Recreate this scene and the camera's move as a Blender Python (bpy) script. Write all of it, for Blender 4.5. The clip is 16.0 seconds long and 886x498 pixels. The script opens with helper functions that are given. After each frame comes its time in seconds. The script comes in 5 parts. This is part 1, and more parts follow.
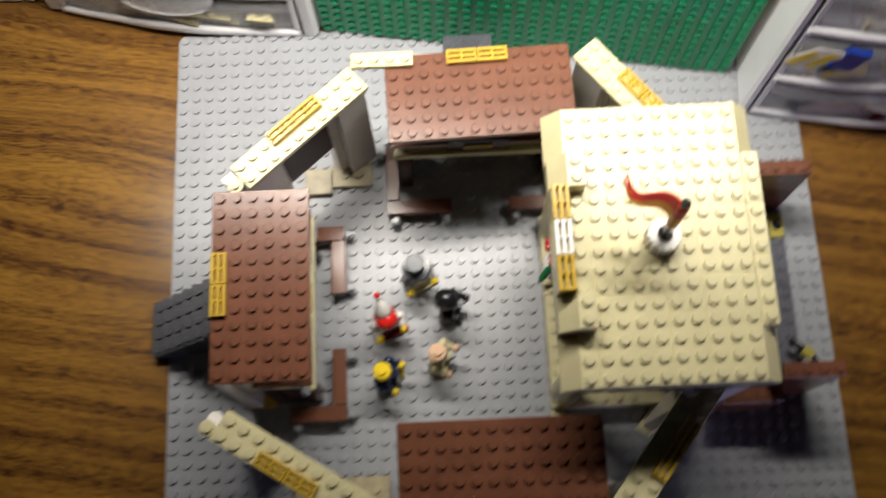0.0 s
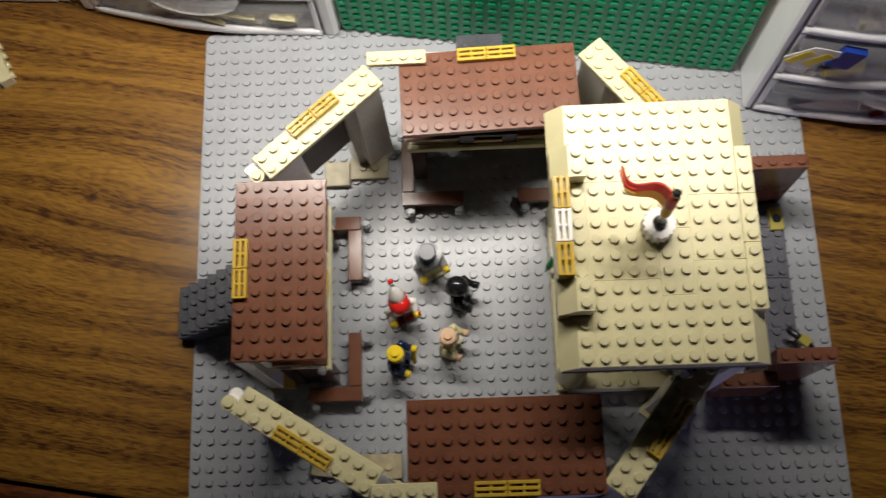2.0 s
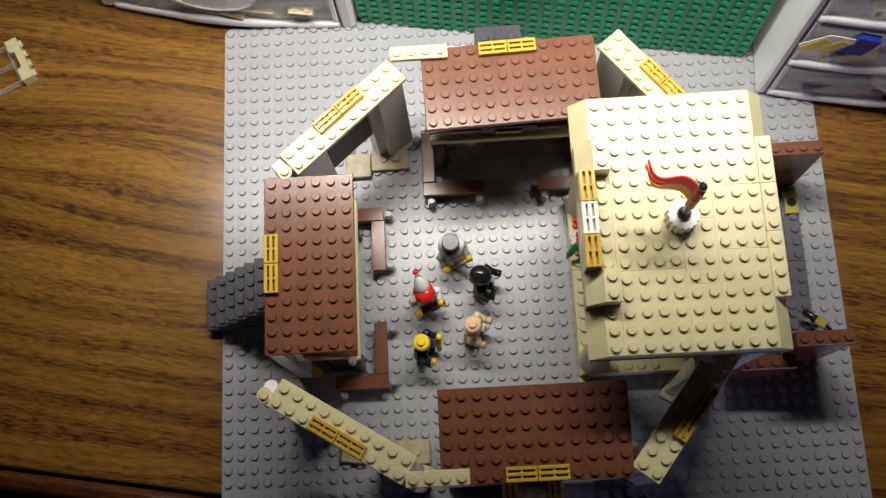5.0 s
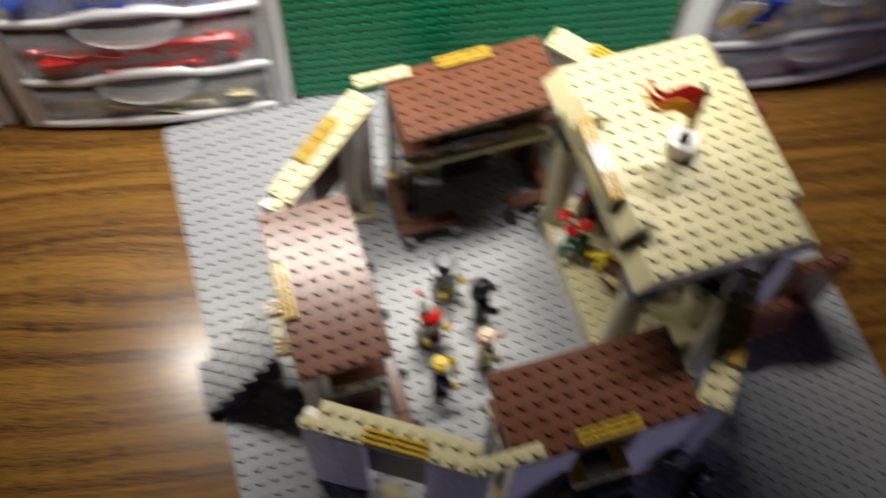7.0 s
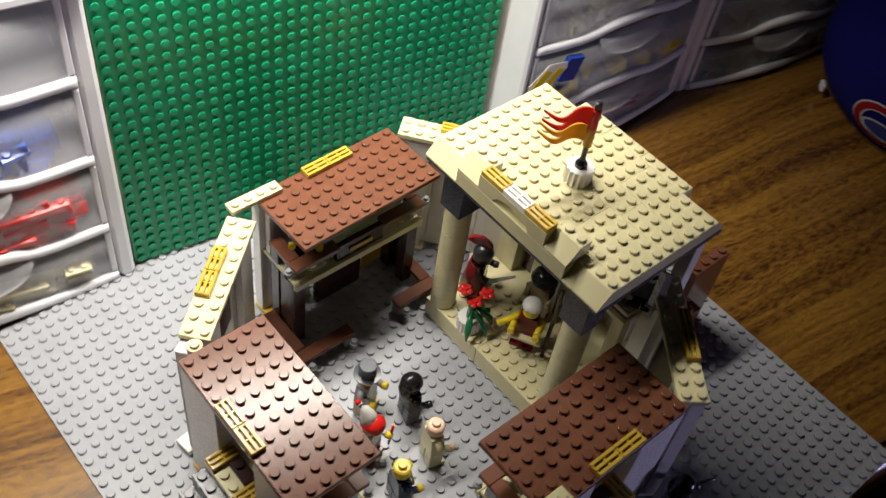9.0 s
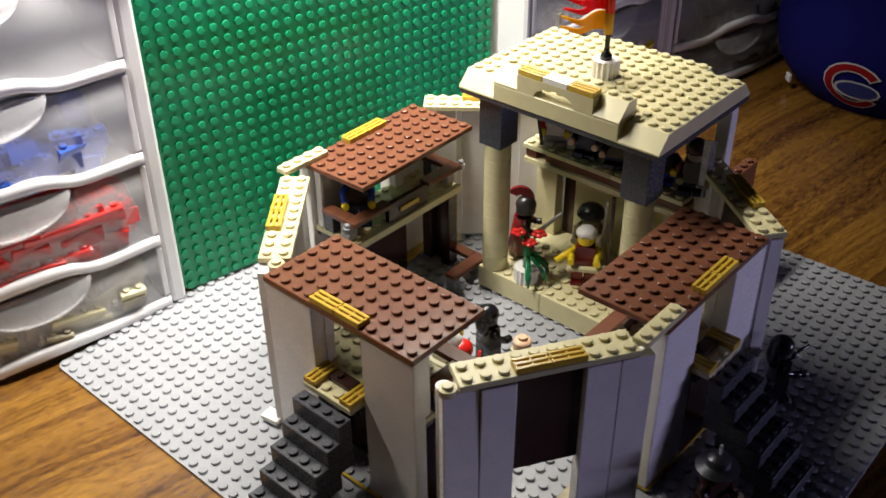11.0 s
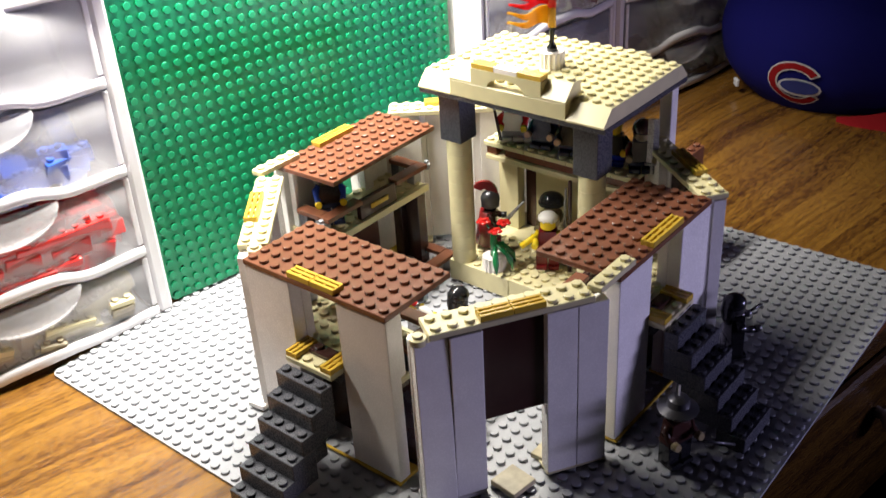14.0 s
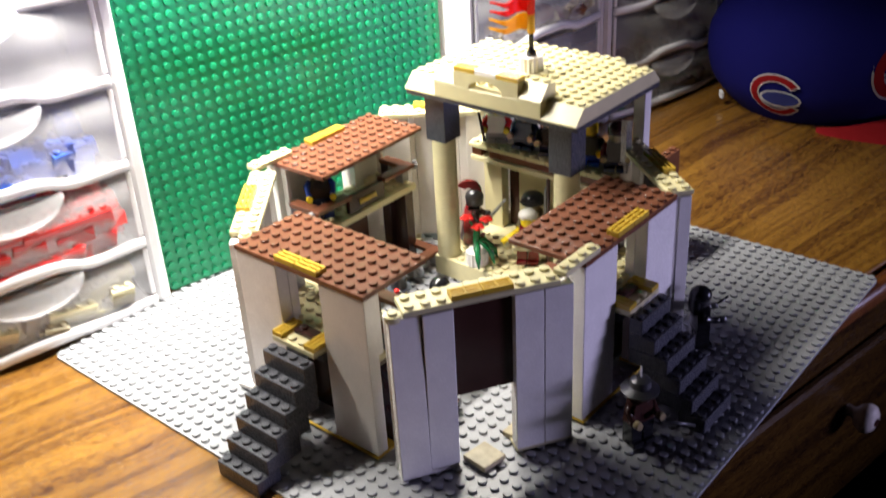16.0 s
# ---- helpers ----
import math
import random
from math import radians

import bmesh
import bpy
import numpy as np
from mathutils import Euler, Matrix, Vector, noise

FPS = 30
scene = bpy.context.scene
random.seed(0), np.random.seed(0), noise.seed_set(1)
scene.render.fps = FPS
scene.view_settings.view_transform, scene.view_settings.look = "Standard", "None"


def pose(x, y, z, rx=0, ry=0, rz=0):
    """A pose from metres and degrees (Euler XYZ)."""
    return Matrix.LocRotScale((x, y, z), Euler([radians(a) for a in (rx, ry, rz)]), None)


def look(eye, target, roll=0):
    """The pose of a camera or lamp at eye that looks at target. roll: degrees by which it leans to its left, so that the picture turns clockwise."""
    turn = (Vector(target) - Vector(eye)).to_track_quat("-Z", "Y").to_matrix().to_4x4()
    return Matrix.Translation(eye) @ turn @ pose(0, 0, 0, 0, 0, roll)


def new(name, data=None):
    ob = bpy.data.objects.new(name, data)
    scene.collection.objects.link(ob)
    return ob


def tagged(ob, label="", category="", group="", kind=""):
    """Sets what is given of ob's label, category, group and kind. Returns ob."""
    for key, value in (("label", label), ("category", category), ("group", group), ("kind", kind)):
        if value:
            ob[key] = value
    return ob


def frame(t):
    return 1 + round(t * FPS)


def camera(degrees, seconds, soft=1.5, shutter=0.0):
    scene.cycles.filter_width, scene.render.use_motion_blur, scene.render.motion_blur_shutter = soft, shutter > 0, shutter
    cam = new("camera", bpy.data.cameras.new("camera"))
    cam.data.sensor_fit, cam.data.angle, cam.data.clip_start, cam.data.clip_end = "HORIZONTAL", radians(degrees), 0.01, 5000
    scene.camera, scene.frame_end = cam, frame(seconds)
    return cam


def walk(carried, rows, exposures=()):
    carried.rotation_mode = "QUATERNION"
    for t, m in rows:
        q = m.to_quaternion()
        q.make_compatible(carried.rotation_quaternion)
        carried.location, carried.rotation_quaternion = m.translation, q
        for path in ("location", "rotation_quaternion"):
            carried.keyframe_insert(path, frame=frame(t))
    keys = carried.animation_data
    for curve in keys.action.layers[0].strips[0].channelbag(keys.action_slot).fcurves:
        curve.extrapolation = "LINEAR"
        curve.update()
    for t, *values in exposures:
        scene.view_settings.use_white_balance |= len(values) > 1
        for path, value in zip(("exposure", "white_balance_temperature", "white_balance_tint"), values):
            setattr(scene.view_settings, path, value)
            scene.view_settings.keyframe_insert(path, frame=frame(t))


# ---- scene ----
cam = camera(48.3, 16.0, soft=1.45, shutter=0.85)
PATH = [
    (0, look((0.1607, 0.0741, 0.5673), (0.1616, 0.2383, -0.0098), -2.33)),
    (0.2, look((0.1668, 0.0691, 0.5727), (0.1478, 0.2250, -0.0064), -11.49)),
    (0.4, look((0.1709, 0.0652, 0.5763), (0.1413, 0.2187, -0.0030), -17.27)),
    (0.5, look((0.1715, 0.0640, 0.5768), (0.1391, 0.2196, -0.0018), -17.65)),
    (0.7, look((0.1708, 0.0633, 0.5767), (0.1548, 0.2282, 0.0000), -11.50)),
    (0.9, look((0.1697, 0.0631, 0.5766), (0.1628, 0.2277, -0.0003), -7.92)),
    (1, look((0.1695, 0.0625, 0.5766), (0.1630, 0.2265, -0.0005), -7.68)),
    (1.2, look((0.1709, 0.0594, 0.5785), (0.1638, 0.2185, 0.0000), -7.38)),
    (1.5, look((0.1734, 0.0556, 0.5849), (0.1632, 0.2087, 0.0049), -7.29)),
    (1.6, look((0.1733, 0.0562, 0.5868), (0.1640, 0.2131, 0.0078), -6.36)),
    (1.8, look((0.1723, 0.0592, 0.5898), (0.1596, 0.2193, 0.0117), -6.48)),
    (2, look((0.1700, 0.0611, 0.5917), (0.1542, 0.2251, 0.0147), -7.50)),
    (2.2, look((0.1664, 0.0608, 0.5927), (0.1424, 0.2197, 0.0146), -10.46)),
    (2.5, look((0.1608, 0.0602, 0.5949), (0.1346, 0.2135, 0.0154), -11.16)),
    (2.6, look((0.1595, 0.0603, 0.5963), (0.1346, 0.2110, 0.0161), -10.85)),
    (2.8, look((0.1578, 0.0612, 0.5998), (0.1321, 0.2091, 0.0189), -11.38)),
    (3, look((0.1572, 0.0632, 0.6026), (0.1289, 0.2047, 0.0202), -12.92)),
    (3.2, look((0.1571, 0.0662, 0.6037), (0.1245, 0.2027, 0.0204), -15.39)),
    (3.5, look((0.1571, 0.0702, 0.6044), (0.1244, 0.2118, 0.0222), -15.12)),
    (3.8, look((0.1580, 0.0716, 0.6066), (0.1267, 0.2111, 0.0239), -15.03)),
    (4, look((0.1585, 0.0717, 0.6074), (0.1290, 0.2143, 0.0254), -14.56)),
    (4.2, look((0.1585, 0.0717, 0.6074), (0.1312, 0.2124, 0.0248), -13.85)),
    (6.3, look((0.1372, 0.0462, 0.5945), (0.1403, 0.2253, 0.0218), -4.35)),
    (6.5, look((0.1312, 0.0390, 0.5908), (0.1342, 0.2218, 0.0194), -7.16)),
    (6.6, look((0.1235, 0.0307, 0.5868), (0.1170, 0.2187, 0.0171), -11.69)),
    (6.7, look((0.1090, 0.0161, 0.5798), (0.1149, 0.2331, 0.0205), -9.12)),
    (6.9, look((0.0723, -0.0167, 0.5637), (0.1373, 0.2459, 0.0281), -1.01)),
    (7, look((0.0564, -0.0272, 0.5580), (0.1497, 0.2322, 0.0251), 3.20)),
    (7.1, look((0.0456, -0.0326, 0.5552), (0.1698, 0.2233, 0.0269), 7.42)),
    (7.2, look((0.0390, -0.0359, 0.5542), (0.1742, 0.2245, 0.0308), 7.43)),
    (7.3, look((0.0348, -0.0376, 0.5539), (0.1667, 0.2328, 0.0348), 5.03)),
    (7.4, look((0.0313, -0.0382, 0.5532), (0.1719, 0.2552, 0.0491), 4.28)),
    (7.5, look((0.0268, -0.0383, 0.5511), (0.1800, 0.2642, 0.0561), 4.63)),
    (7.7, look((0.0119, -0.0376, 0.5406), (0.2085, 0.2623, 0.0596), 8.02)),
    (7.9, look((-0.0031, -0.0336, 0.5279), (0.2109, 0.2668, 0.0547), 7.74)),
    (8, look((-0.0073, -0.0271, 0.5233), (0.2090, 0.2675, 0.0476), 7.79)),
    (8.2, look((-0.0089, -0.0117, 0.5198), (0.2147, 0.2680, 0.0384), 8.91)),
    (10.3, look((-0.1686, -0.0301, 0.4066), (0.2183, 0.2619, 0.0530), 3.46)),
    (10.4, look((-0.1707, -0.0375, 0.3940), (0.2131, 0.2662, 0.0469), 2.48)),
    (10.5, look((-0.1721, -0.0494, 0.3834), (0.2017, 0.2735, 0.0429), 1.72)),
    (10.6, look((-0.1734, -0.0594, 0.3770), (0.1918, 0.2778, 0.0410), 0.29)),
    (10.8, look((-0.1763, -0.0713, 0.3726), (0.1807, 0.2682, 0.0301), -1.09)),
    (11, look((-0.1805, -0.0746, 0.3687), (0.1939, 0.2567, 0.0371), -0.55)),
    (11.2, look((-0.1863, -0.0722, 0.3566), (0.1850, 0.2673, 0.0296), -1.68)),
    (11.4, look((-0.1924, -0.0686, 0.3445), (0.1894, 0.2589, 0.0173), -1.92)),
    (11.5, look((-0.1951, -0.0679, 0.3424), (0.1880, 0.2600, 0.0172), -2.22)),
    (11.6, look((-0.1973, -0.0701, 0.3427), (0.1853, 0.2564, 0.0156), -2.08)),
    (11.8, look((-0.2009, -0.0836, 0.3450), (0.1918, 0.2330, 0.0201), -2.02)),
    (12, look((-0.2051, -0.0997, 0.3489), (0.1919, 0.2231, 0.0355), -3.21)),
    (12.2, look((-0.2110, -0.1095, 0.3535), (0.1910, 0.2155, 0.0489), -3.63)),
    (12.4, look((-0.2178, -0.1140, 0.3569), (0.1889, 0.2126, 0.0604), -2.94)),
    (12.5, look((-0.2211, -0.1154, 0.3574), (0.1844, 0.2140, 0.0624), -3.32)),
    (12.8, look((-0.2286, -0.1188, 0.3572), (0.1751, 0.2157, 0.0655), -2.92)),
    (13, look((-0.2304, -0.1197, 0.3571), (0.1733, 0.2168, 0.0675), -3.02)),
    (13.2, look((-0.2286, -0.1197, 0.3578), (0.1736, 0.2136, 0.0626), -3.47)),
    (13.5, look((-0.2226, -0.1193, 0.3590), (0.1787, 0.2102, 0.0582), -3.48)),
    (13.8, look((-0.2176, -0.1174, 0.3530), (0.1809, 0.2195, 0.0569), -3.41)),
    (14, look((-0.2149, -0.1166, 0.3474), (0.1812, 0.2219, 0.0499), -3.67)),
    (14.1, look((-0.2136, -0.1170, 0.3457), (0.1826, 0.2207, 0.0474), -3.90)),
    (14.3, look((-0.2114, -0.1195, 0.3441), (0.1906, 0.2235, 0.0599), -4.83)),
    (14.5, look((-0.2105, -0.1221, 0.3423), (0.1886, 0.2199, 0.0529), -3.95)),
    (14.6, look((-0.2107, -0.1229, 0.3405), (0.1869, 0.2176, 0.0474), -4.01)),
    (14.8, look((-0.2123, -0.1239, 0.3363), (0.1878, 0.2148, 0.0445), -3.49)),
    (15, look((-0.2154, -0.1262, 0.3341), (0.1824, 0.2087, 0.0349), -3.24)),
    (15.2, look((-0.2197, -0.1314, 0.3341), (0.1770, 0.2055, 0.0356), -2.50)),
    (15.5, look((-0.2263, -0.1413, 0.3341), (0.1662, 0.1984, 0.0333), -2.82)),
    (15.6, look((-0.2280, -0.1441, 0.3348), (0.1643, 0.1958, 0.0339), -2.92)),
    (15.8, look((-0.2304, -0.1488, 0.3397), (0.1665, 0.1932, 0.0472), -2.91)),
    (16, look((-0.2322, -0.1528, 0.3470), (0.1650, 0.1943, 0.0610), -3.27)),
]
EXPOSURES = [(0.0, -0.2), (0.5, -0.42), (1.5, -0.48), (3.5, -0.28), (6.5, -0.28), (7.5, -0.2), (8.2, -0.14), (10.4, 0.34), (11.0, 0.46), (12.0, 0.86), (12.5, 1.18), (14.0, 1.26), (15.0, 1.2), (16.0, 1.45)]
walk(cam, PATH, EXPOSURES)

S = 0.008  # one stud of the toy bricks, in metres
BRICK, PLATE = 1.2, 0.4  # heights of a brick and of a plate, in studs

# ---- light: a tube lamp above the back of the desk, a dim blue window behind the camera ----
world = bpy.data.worlds.new("world")
scene.world = world
world.use_nodes = True
world.node_tree.nodes["Background"].inputs[0].default_value = (0.30, 0.36, 0.60, 1)
world.node_tree.nodes["Background"].inputs[1].default_value = 0.001


def area_lamp(name, eye, target, size_x, size_y, watts, colour):
    data = bpy.data.lights.new(name, "AREA")
    data.shape, data.size, data.size_y, data.energy, data.color = "RECTANGLE", size_x, size_y, watts, colour
    ob = new(name, data)
    ob.matrix_world = look(eye, target)
    return ob


tube = area_lamp("tube_lamp", (0, 0, 0.4), (0, 0, 0), 0.45, 0.03, 1.82, (1.0, 0.94, 0.85))
tube.matrix_world = Matrix.Translation((19.0 * S, 43.0 * S, 48.5 * S)) @ pose(0, 0, 0, 0, 0, -9.5)
tube.data.spread = radians(115)
window_light = area_lamp("window_light", (0.85, -1.08, 0.07), (0.14, 0.10, 0.03), 0.45, 0.16, 0.26, (0.62, 0.58, 1.0))
window_light.data.spread = radians(40)


# ---- materials ----
def node_material(name):
    m = bpy.data.materials.new(name)
    m.use_nodes = True
    nt = m.node_tree
    return m, nt, nt.nodes["Principled BSDF"]


def plastic(name, colour, rough=0.22, vary=0.10, bump=0.02, scale=90.0, spec=0.5):
    """Moulded toy plastic: faint mottling, fine scratches in the gloss, a very slight waviness."""
    m, nt, bsdf = node_material(name)
    coord = nt.nodes.new("ShaderNodeTexCoord")
    info = nt.nodes.new("ShaderNodeObjectInfo")
    shift = nt.nodes.new("ShaderNodeVectorMath")
    shift.operation = "ADD"
    nt.links.new(coord.outputs["Object"], shift.inputs[0])
    nt.links.new(info.outputs["Random"], shift.inputs[1])
    big = nt.nodes.new("ShaderNodeTexNoise")
    big.inputs["Scale"].default_value, big.inputs["Detail"].default_value = scale, 4
    fine = nt.nodes.new("ShaderNodeTexNoise")
    fine.inputs["Scale"].default_value, fine.inputs["Detail"].default_value = scale * 14, 3
    for n in (big, fine):
        nt.links.new(shift.outputs[0], n.inputs["Vector"])
    ramp = nt.nodes.new("ShaderNodeValToRGB")
    c = colour
    lo, hi = 1 - vary, 1 + vary
    ramp.color_ramp.elements[0].position, ramp.color_ramp.elements[1].position = 0.3, 0.7
    ramp.color_ramp.elements[0].color = (c[0] * lo, c[1] * lo, c[2] * lo, 1)
    ramp.color_ramp.elements[1].color = (min(1, c[0] * hi), min(1, c[1] * hi), min(1, c[2] * hi), 1)
    nt.links.new(big.outputs["Fac"], ramp.inputs[0])
    nt.links.new(ramp.outputs[0], bsdf.inputs["Base Color"])
    gloss = nt.nodes.new("ShaderNodeMapRange")
    gloss.inputs["To Min"].default_value, gloss.inputs["To Max"].default_value = rough * 0.7, rough * 1.5
    nt.links.new(fine.outputs["Fac"], gloss.inputs["Value"])
    nt.links.new(gloss.outputs[0], bsdf.inputs["Roughness"])
    b = nt.nodes.new("ShaderNodeBump")
    b.inputs["Strength"].default_value, b.inputs["Distance"].default_value = bump * 4, 0.0006
    nt.links.new(big.outputs["Fac"], b.inputs["Height"])
    nt.links.new(b.outputs[0], bsdf.inputs["Normal"])
    bsdf.inputs["Specular IOR Level"].default_value = spec
    return m


TAN = plastic("tan_plastic", (0.64, 0.582, 0.345), rough=0.3, vary=0.05)
BROWN = plastic("reddish_brown_plastic", (0.160, 0.061, 0.034), rough=0.21, vary=0.12)
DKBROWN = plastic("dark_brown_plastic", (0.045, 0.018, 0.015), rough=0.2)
GREY = plastic("light_grey_plastic", (0.36, 0.36, 0.37), rough=0.24)
MIDGREY = plastic("bluish_grey_plastic", (0.125, 0.125, 0.150), rough=0.24)
DKGREY = plastic("dark_grey_plastic", (0.061, 0.063, 0.075), rough=0.25, spec=0.45)
WHITE = plastic("white_plastic", (0.83, 0.80, 0.77), rough=0.24, vary=0.04)
GREEN = plastic("green_plastic", (0.006, 0.295, 0.128), rough=0.32)
LEAF = plastic("leaf_green_plastic", (0.01, 0.16, 0.05), rough=0.2)
GOLD = plastic("golden_yellow_plastic", (0.55, 0.36, 0.045), rough=0.2)
YELLOW = plastic("yellow_plastic", (0.80, 0.58, 0.02), rough=0.2)
RED = plastic("red_plastic", (0.62, 0.018, 0.014), rough=0.2)
DKRED = plastic("dark_red_plastic", (0.16, 0.010, 0.012), rough=0.22)
BLACK = plastic("black_plastic", (0.012, 0.012, 0.014), rough=0.18)
BLUE = plastic("blue_plastic", (0.012, 0.045, 0.32), rough=0.2)
BRICKRED = plastic("bright_red_plastic", (0.68, 0.025, 0.022), rough=0.2)
BRICKBLUE = plastic("bright_blue_plastic", (0.025, 0.09, 0.46), rough=0.2)
SLATE = plastic("slate_grey_plastic", (0.05, 0.055, 0.07), rough=0.22)
NAVY = plastic("navy_plastic", (0.010, 0.018, 0.06), rough=0.22)
FLESH = plastic("light_flesh_plastic", (0.70, 0.46, 0.30), rough=0.22)
SILVER = plastic("pearl_grey_plastic", (0.11, 0.11, 0.12), rough=0.3)
SILVER.node_tree.nodes["Principled BSDF"].inputs["Metallic"].default_value = 0.7
BLADE = plastic("light_pearl_grey_plastic", (0.42, 0.42, 0.43), rough=0.25)
BLADE.node_tree.nodes["Principled BSDF"].inputs["Metallic"].default_value = 0.35
CLIP = plastic("clip_grey_plastic", (0.30, 0.31, 0.33), rough=0.2)
PLATEGREY = plastic("baseplate_grey_plastic", (0.335, 0.345, 0.37), rough=0.3, vary=0.05, scale=40)
CABINET = plastic("cabinet_white_plastic", (0.86, 0.85, 0.88), rough=0.32, vary=0.04, scale=30)
CERAMIC = plastic("white_ceramic", (0.72, 0.66, 0.60), rough=0.12, vary=0.05)
DUSTY = plastic("dusty_tan_plastic", (0.40, 0.34, 0.21), rough=0.35, vary=0.2, scale=160)
OCHRE = plastic("dull_yellow_plastic", (0.36, 0.31, 0.06), rough=0.25)
OLIVE = plastic("dark_tan_plastic", (0.30, 0.24, 0.13), rough=0.24)


def frosted(name, colour, rough=0.3, veil=0.5, blur=0.0):
    """Milky plastic: a white veil with a soft gloss over what shows through it."""
    m, nt, bsdf = node_material(name)
    bsdf.inputs["Base Color"].default_value = (*colour, 1)
    coord = nt.nodes.new("ShaderNodeTexCoord")
    cloud = nt.nodes.new("ShaderNodeTexNoise")
    cloud.inputs["Scale"].default_value, cloud.inputs["Detail"].default_value = 35, 3
    nt.links.new(coord.outputs["Object"], cloud.inputs["Vector"])
    mr = nt.nodes.new("ShaderNodeMapRange")
    mr.inputs["To Min"].default_value, mr.inputs["To Max"].default_value = veil * 0.85, veil * 1.15
    nt.links.new(cloud.outputs["Fac"], mr.inputs["Value"])
    bsdf.inputs["Roughness"].default_value = rough
    if blur:
        haze = nt.nodes.new("ShaderNodeBsdfRefraction")
        haze.inputs["IOR"].default_value, haze.inputs["Roughness"].default_value = 1.1, blur
        sharp = nt.nodes.new("ShaderNodeBsdfTransparent")
        clear = nt.nodes.new("ShaderNodeMixShader")
        clear.inputs[0].default_value = 0.75
        nt.links.new(sharp.outputs[0], clear.inputs[1])
        nt.links.new(haze.outputs[0], clear.inputs[2])
    else:
        clear = nt.nodes.new("ShaderNodeBsdfTransparent")
    mix = nt.nodes.new("ShaderNodeMixShader")
    nt.links.new(mr.outputs[0], mix.inputs[0])
    nt.links.new(clear.outputs[0], mix.inputs[1])
    nt.links.new(bsdf.outputs[0], mix.inputs[2])
    nt.links.new(mix.outputs[0], nt.nodes["Material Output"].inputs["Surface"])
    return m


def translucent(name, colour):
    """Thin milky plastic that lets half of the light through, scattered."""
    m, nt, bsdf = node_material(name)
    bsdf.inputs["Base Color"].default_value, bsdf.inputs["Roughness"].default_value = (*colour, 1), 0.45
    scatter = nt.nodes.new("ShaderNodeBsdfTranslucent")
    scatter.inputs["Color"].default_value = (*colour, 1)
    mix = nt.nodes.new("ShaderNodeMixShader")
    nt.links.new(bsdf.outputs[0], mix.inputs[1])
    nt.links.new(scatter.outputs[0], mix.inputs[2])
    nt.links.new(mix.outputs[0], nt.nodes["Material Output"].inputs["Surface"])
    return m


FROST = frosted("milky_drawer_plastic", (0.70, 0.70, 0.74), 0.35, 0.22, 0.27)
PULL = frosted("milky_pull_plastic", (0.74, 0.74, 0.77), 0.18, 0.26)
INNER = translucent("dull_drawer_plastic", (0.52, 0.52, 0.54))
CLEAR = frosted("clear_plastic", (0.80, 0.80, 0.82), 0.08, 0.16)


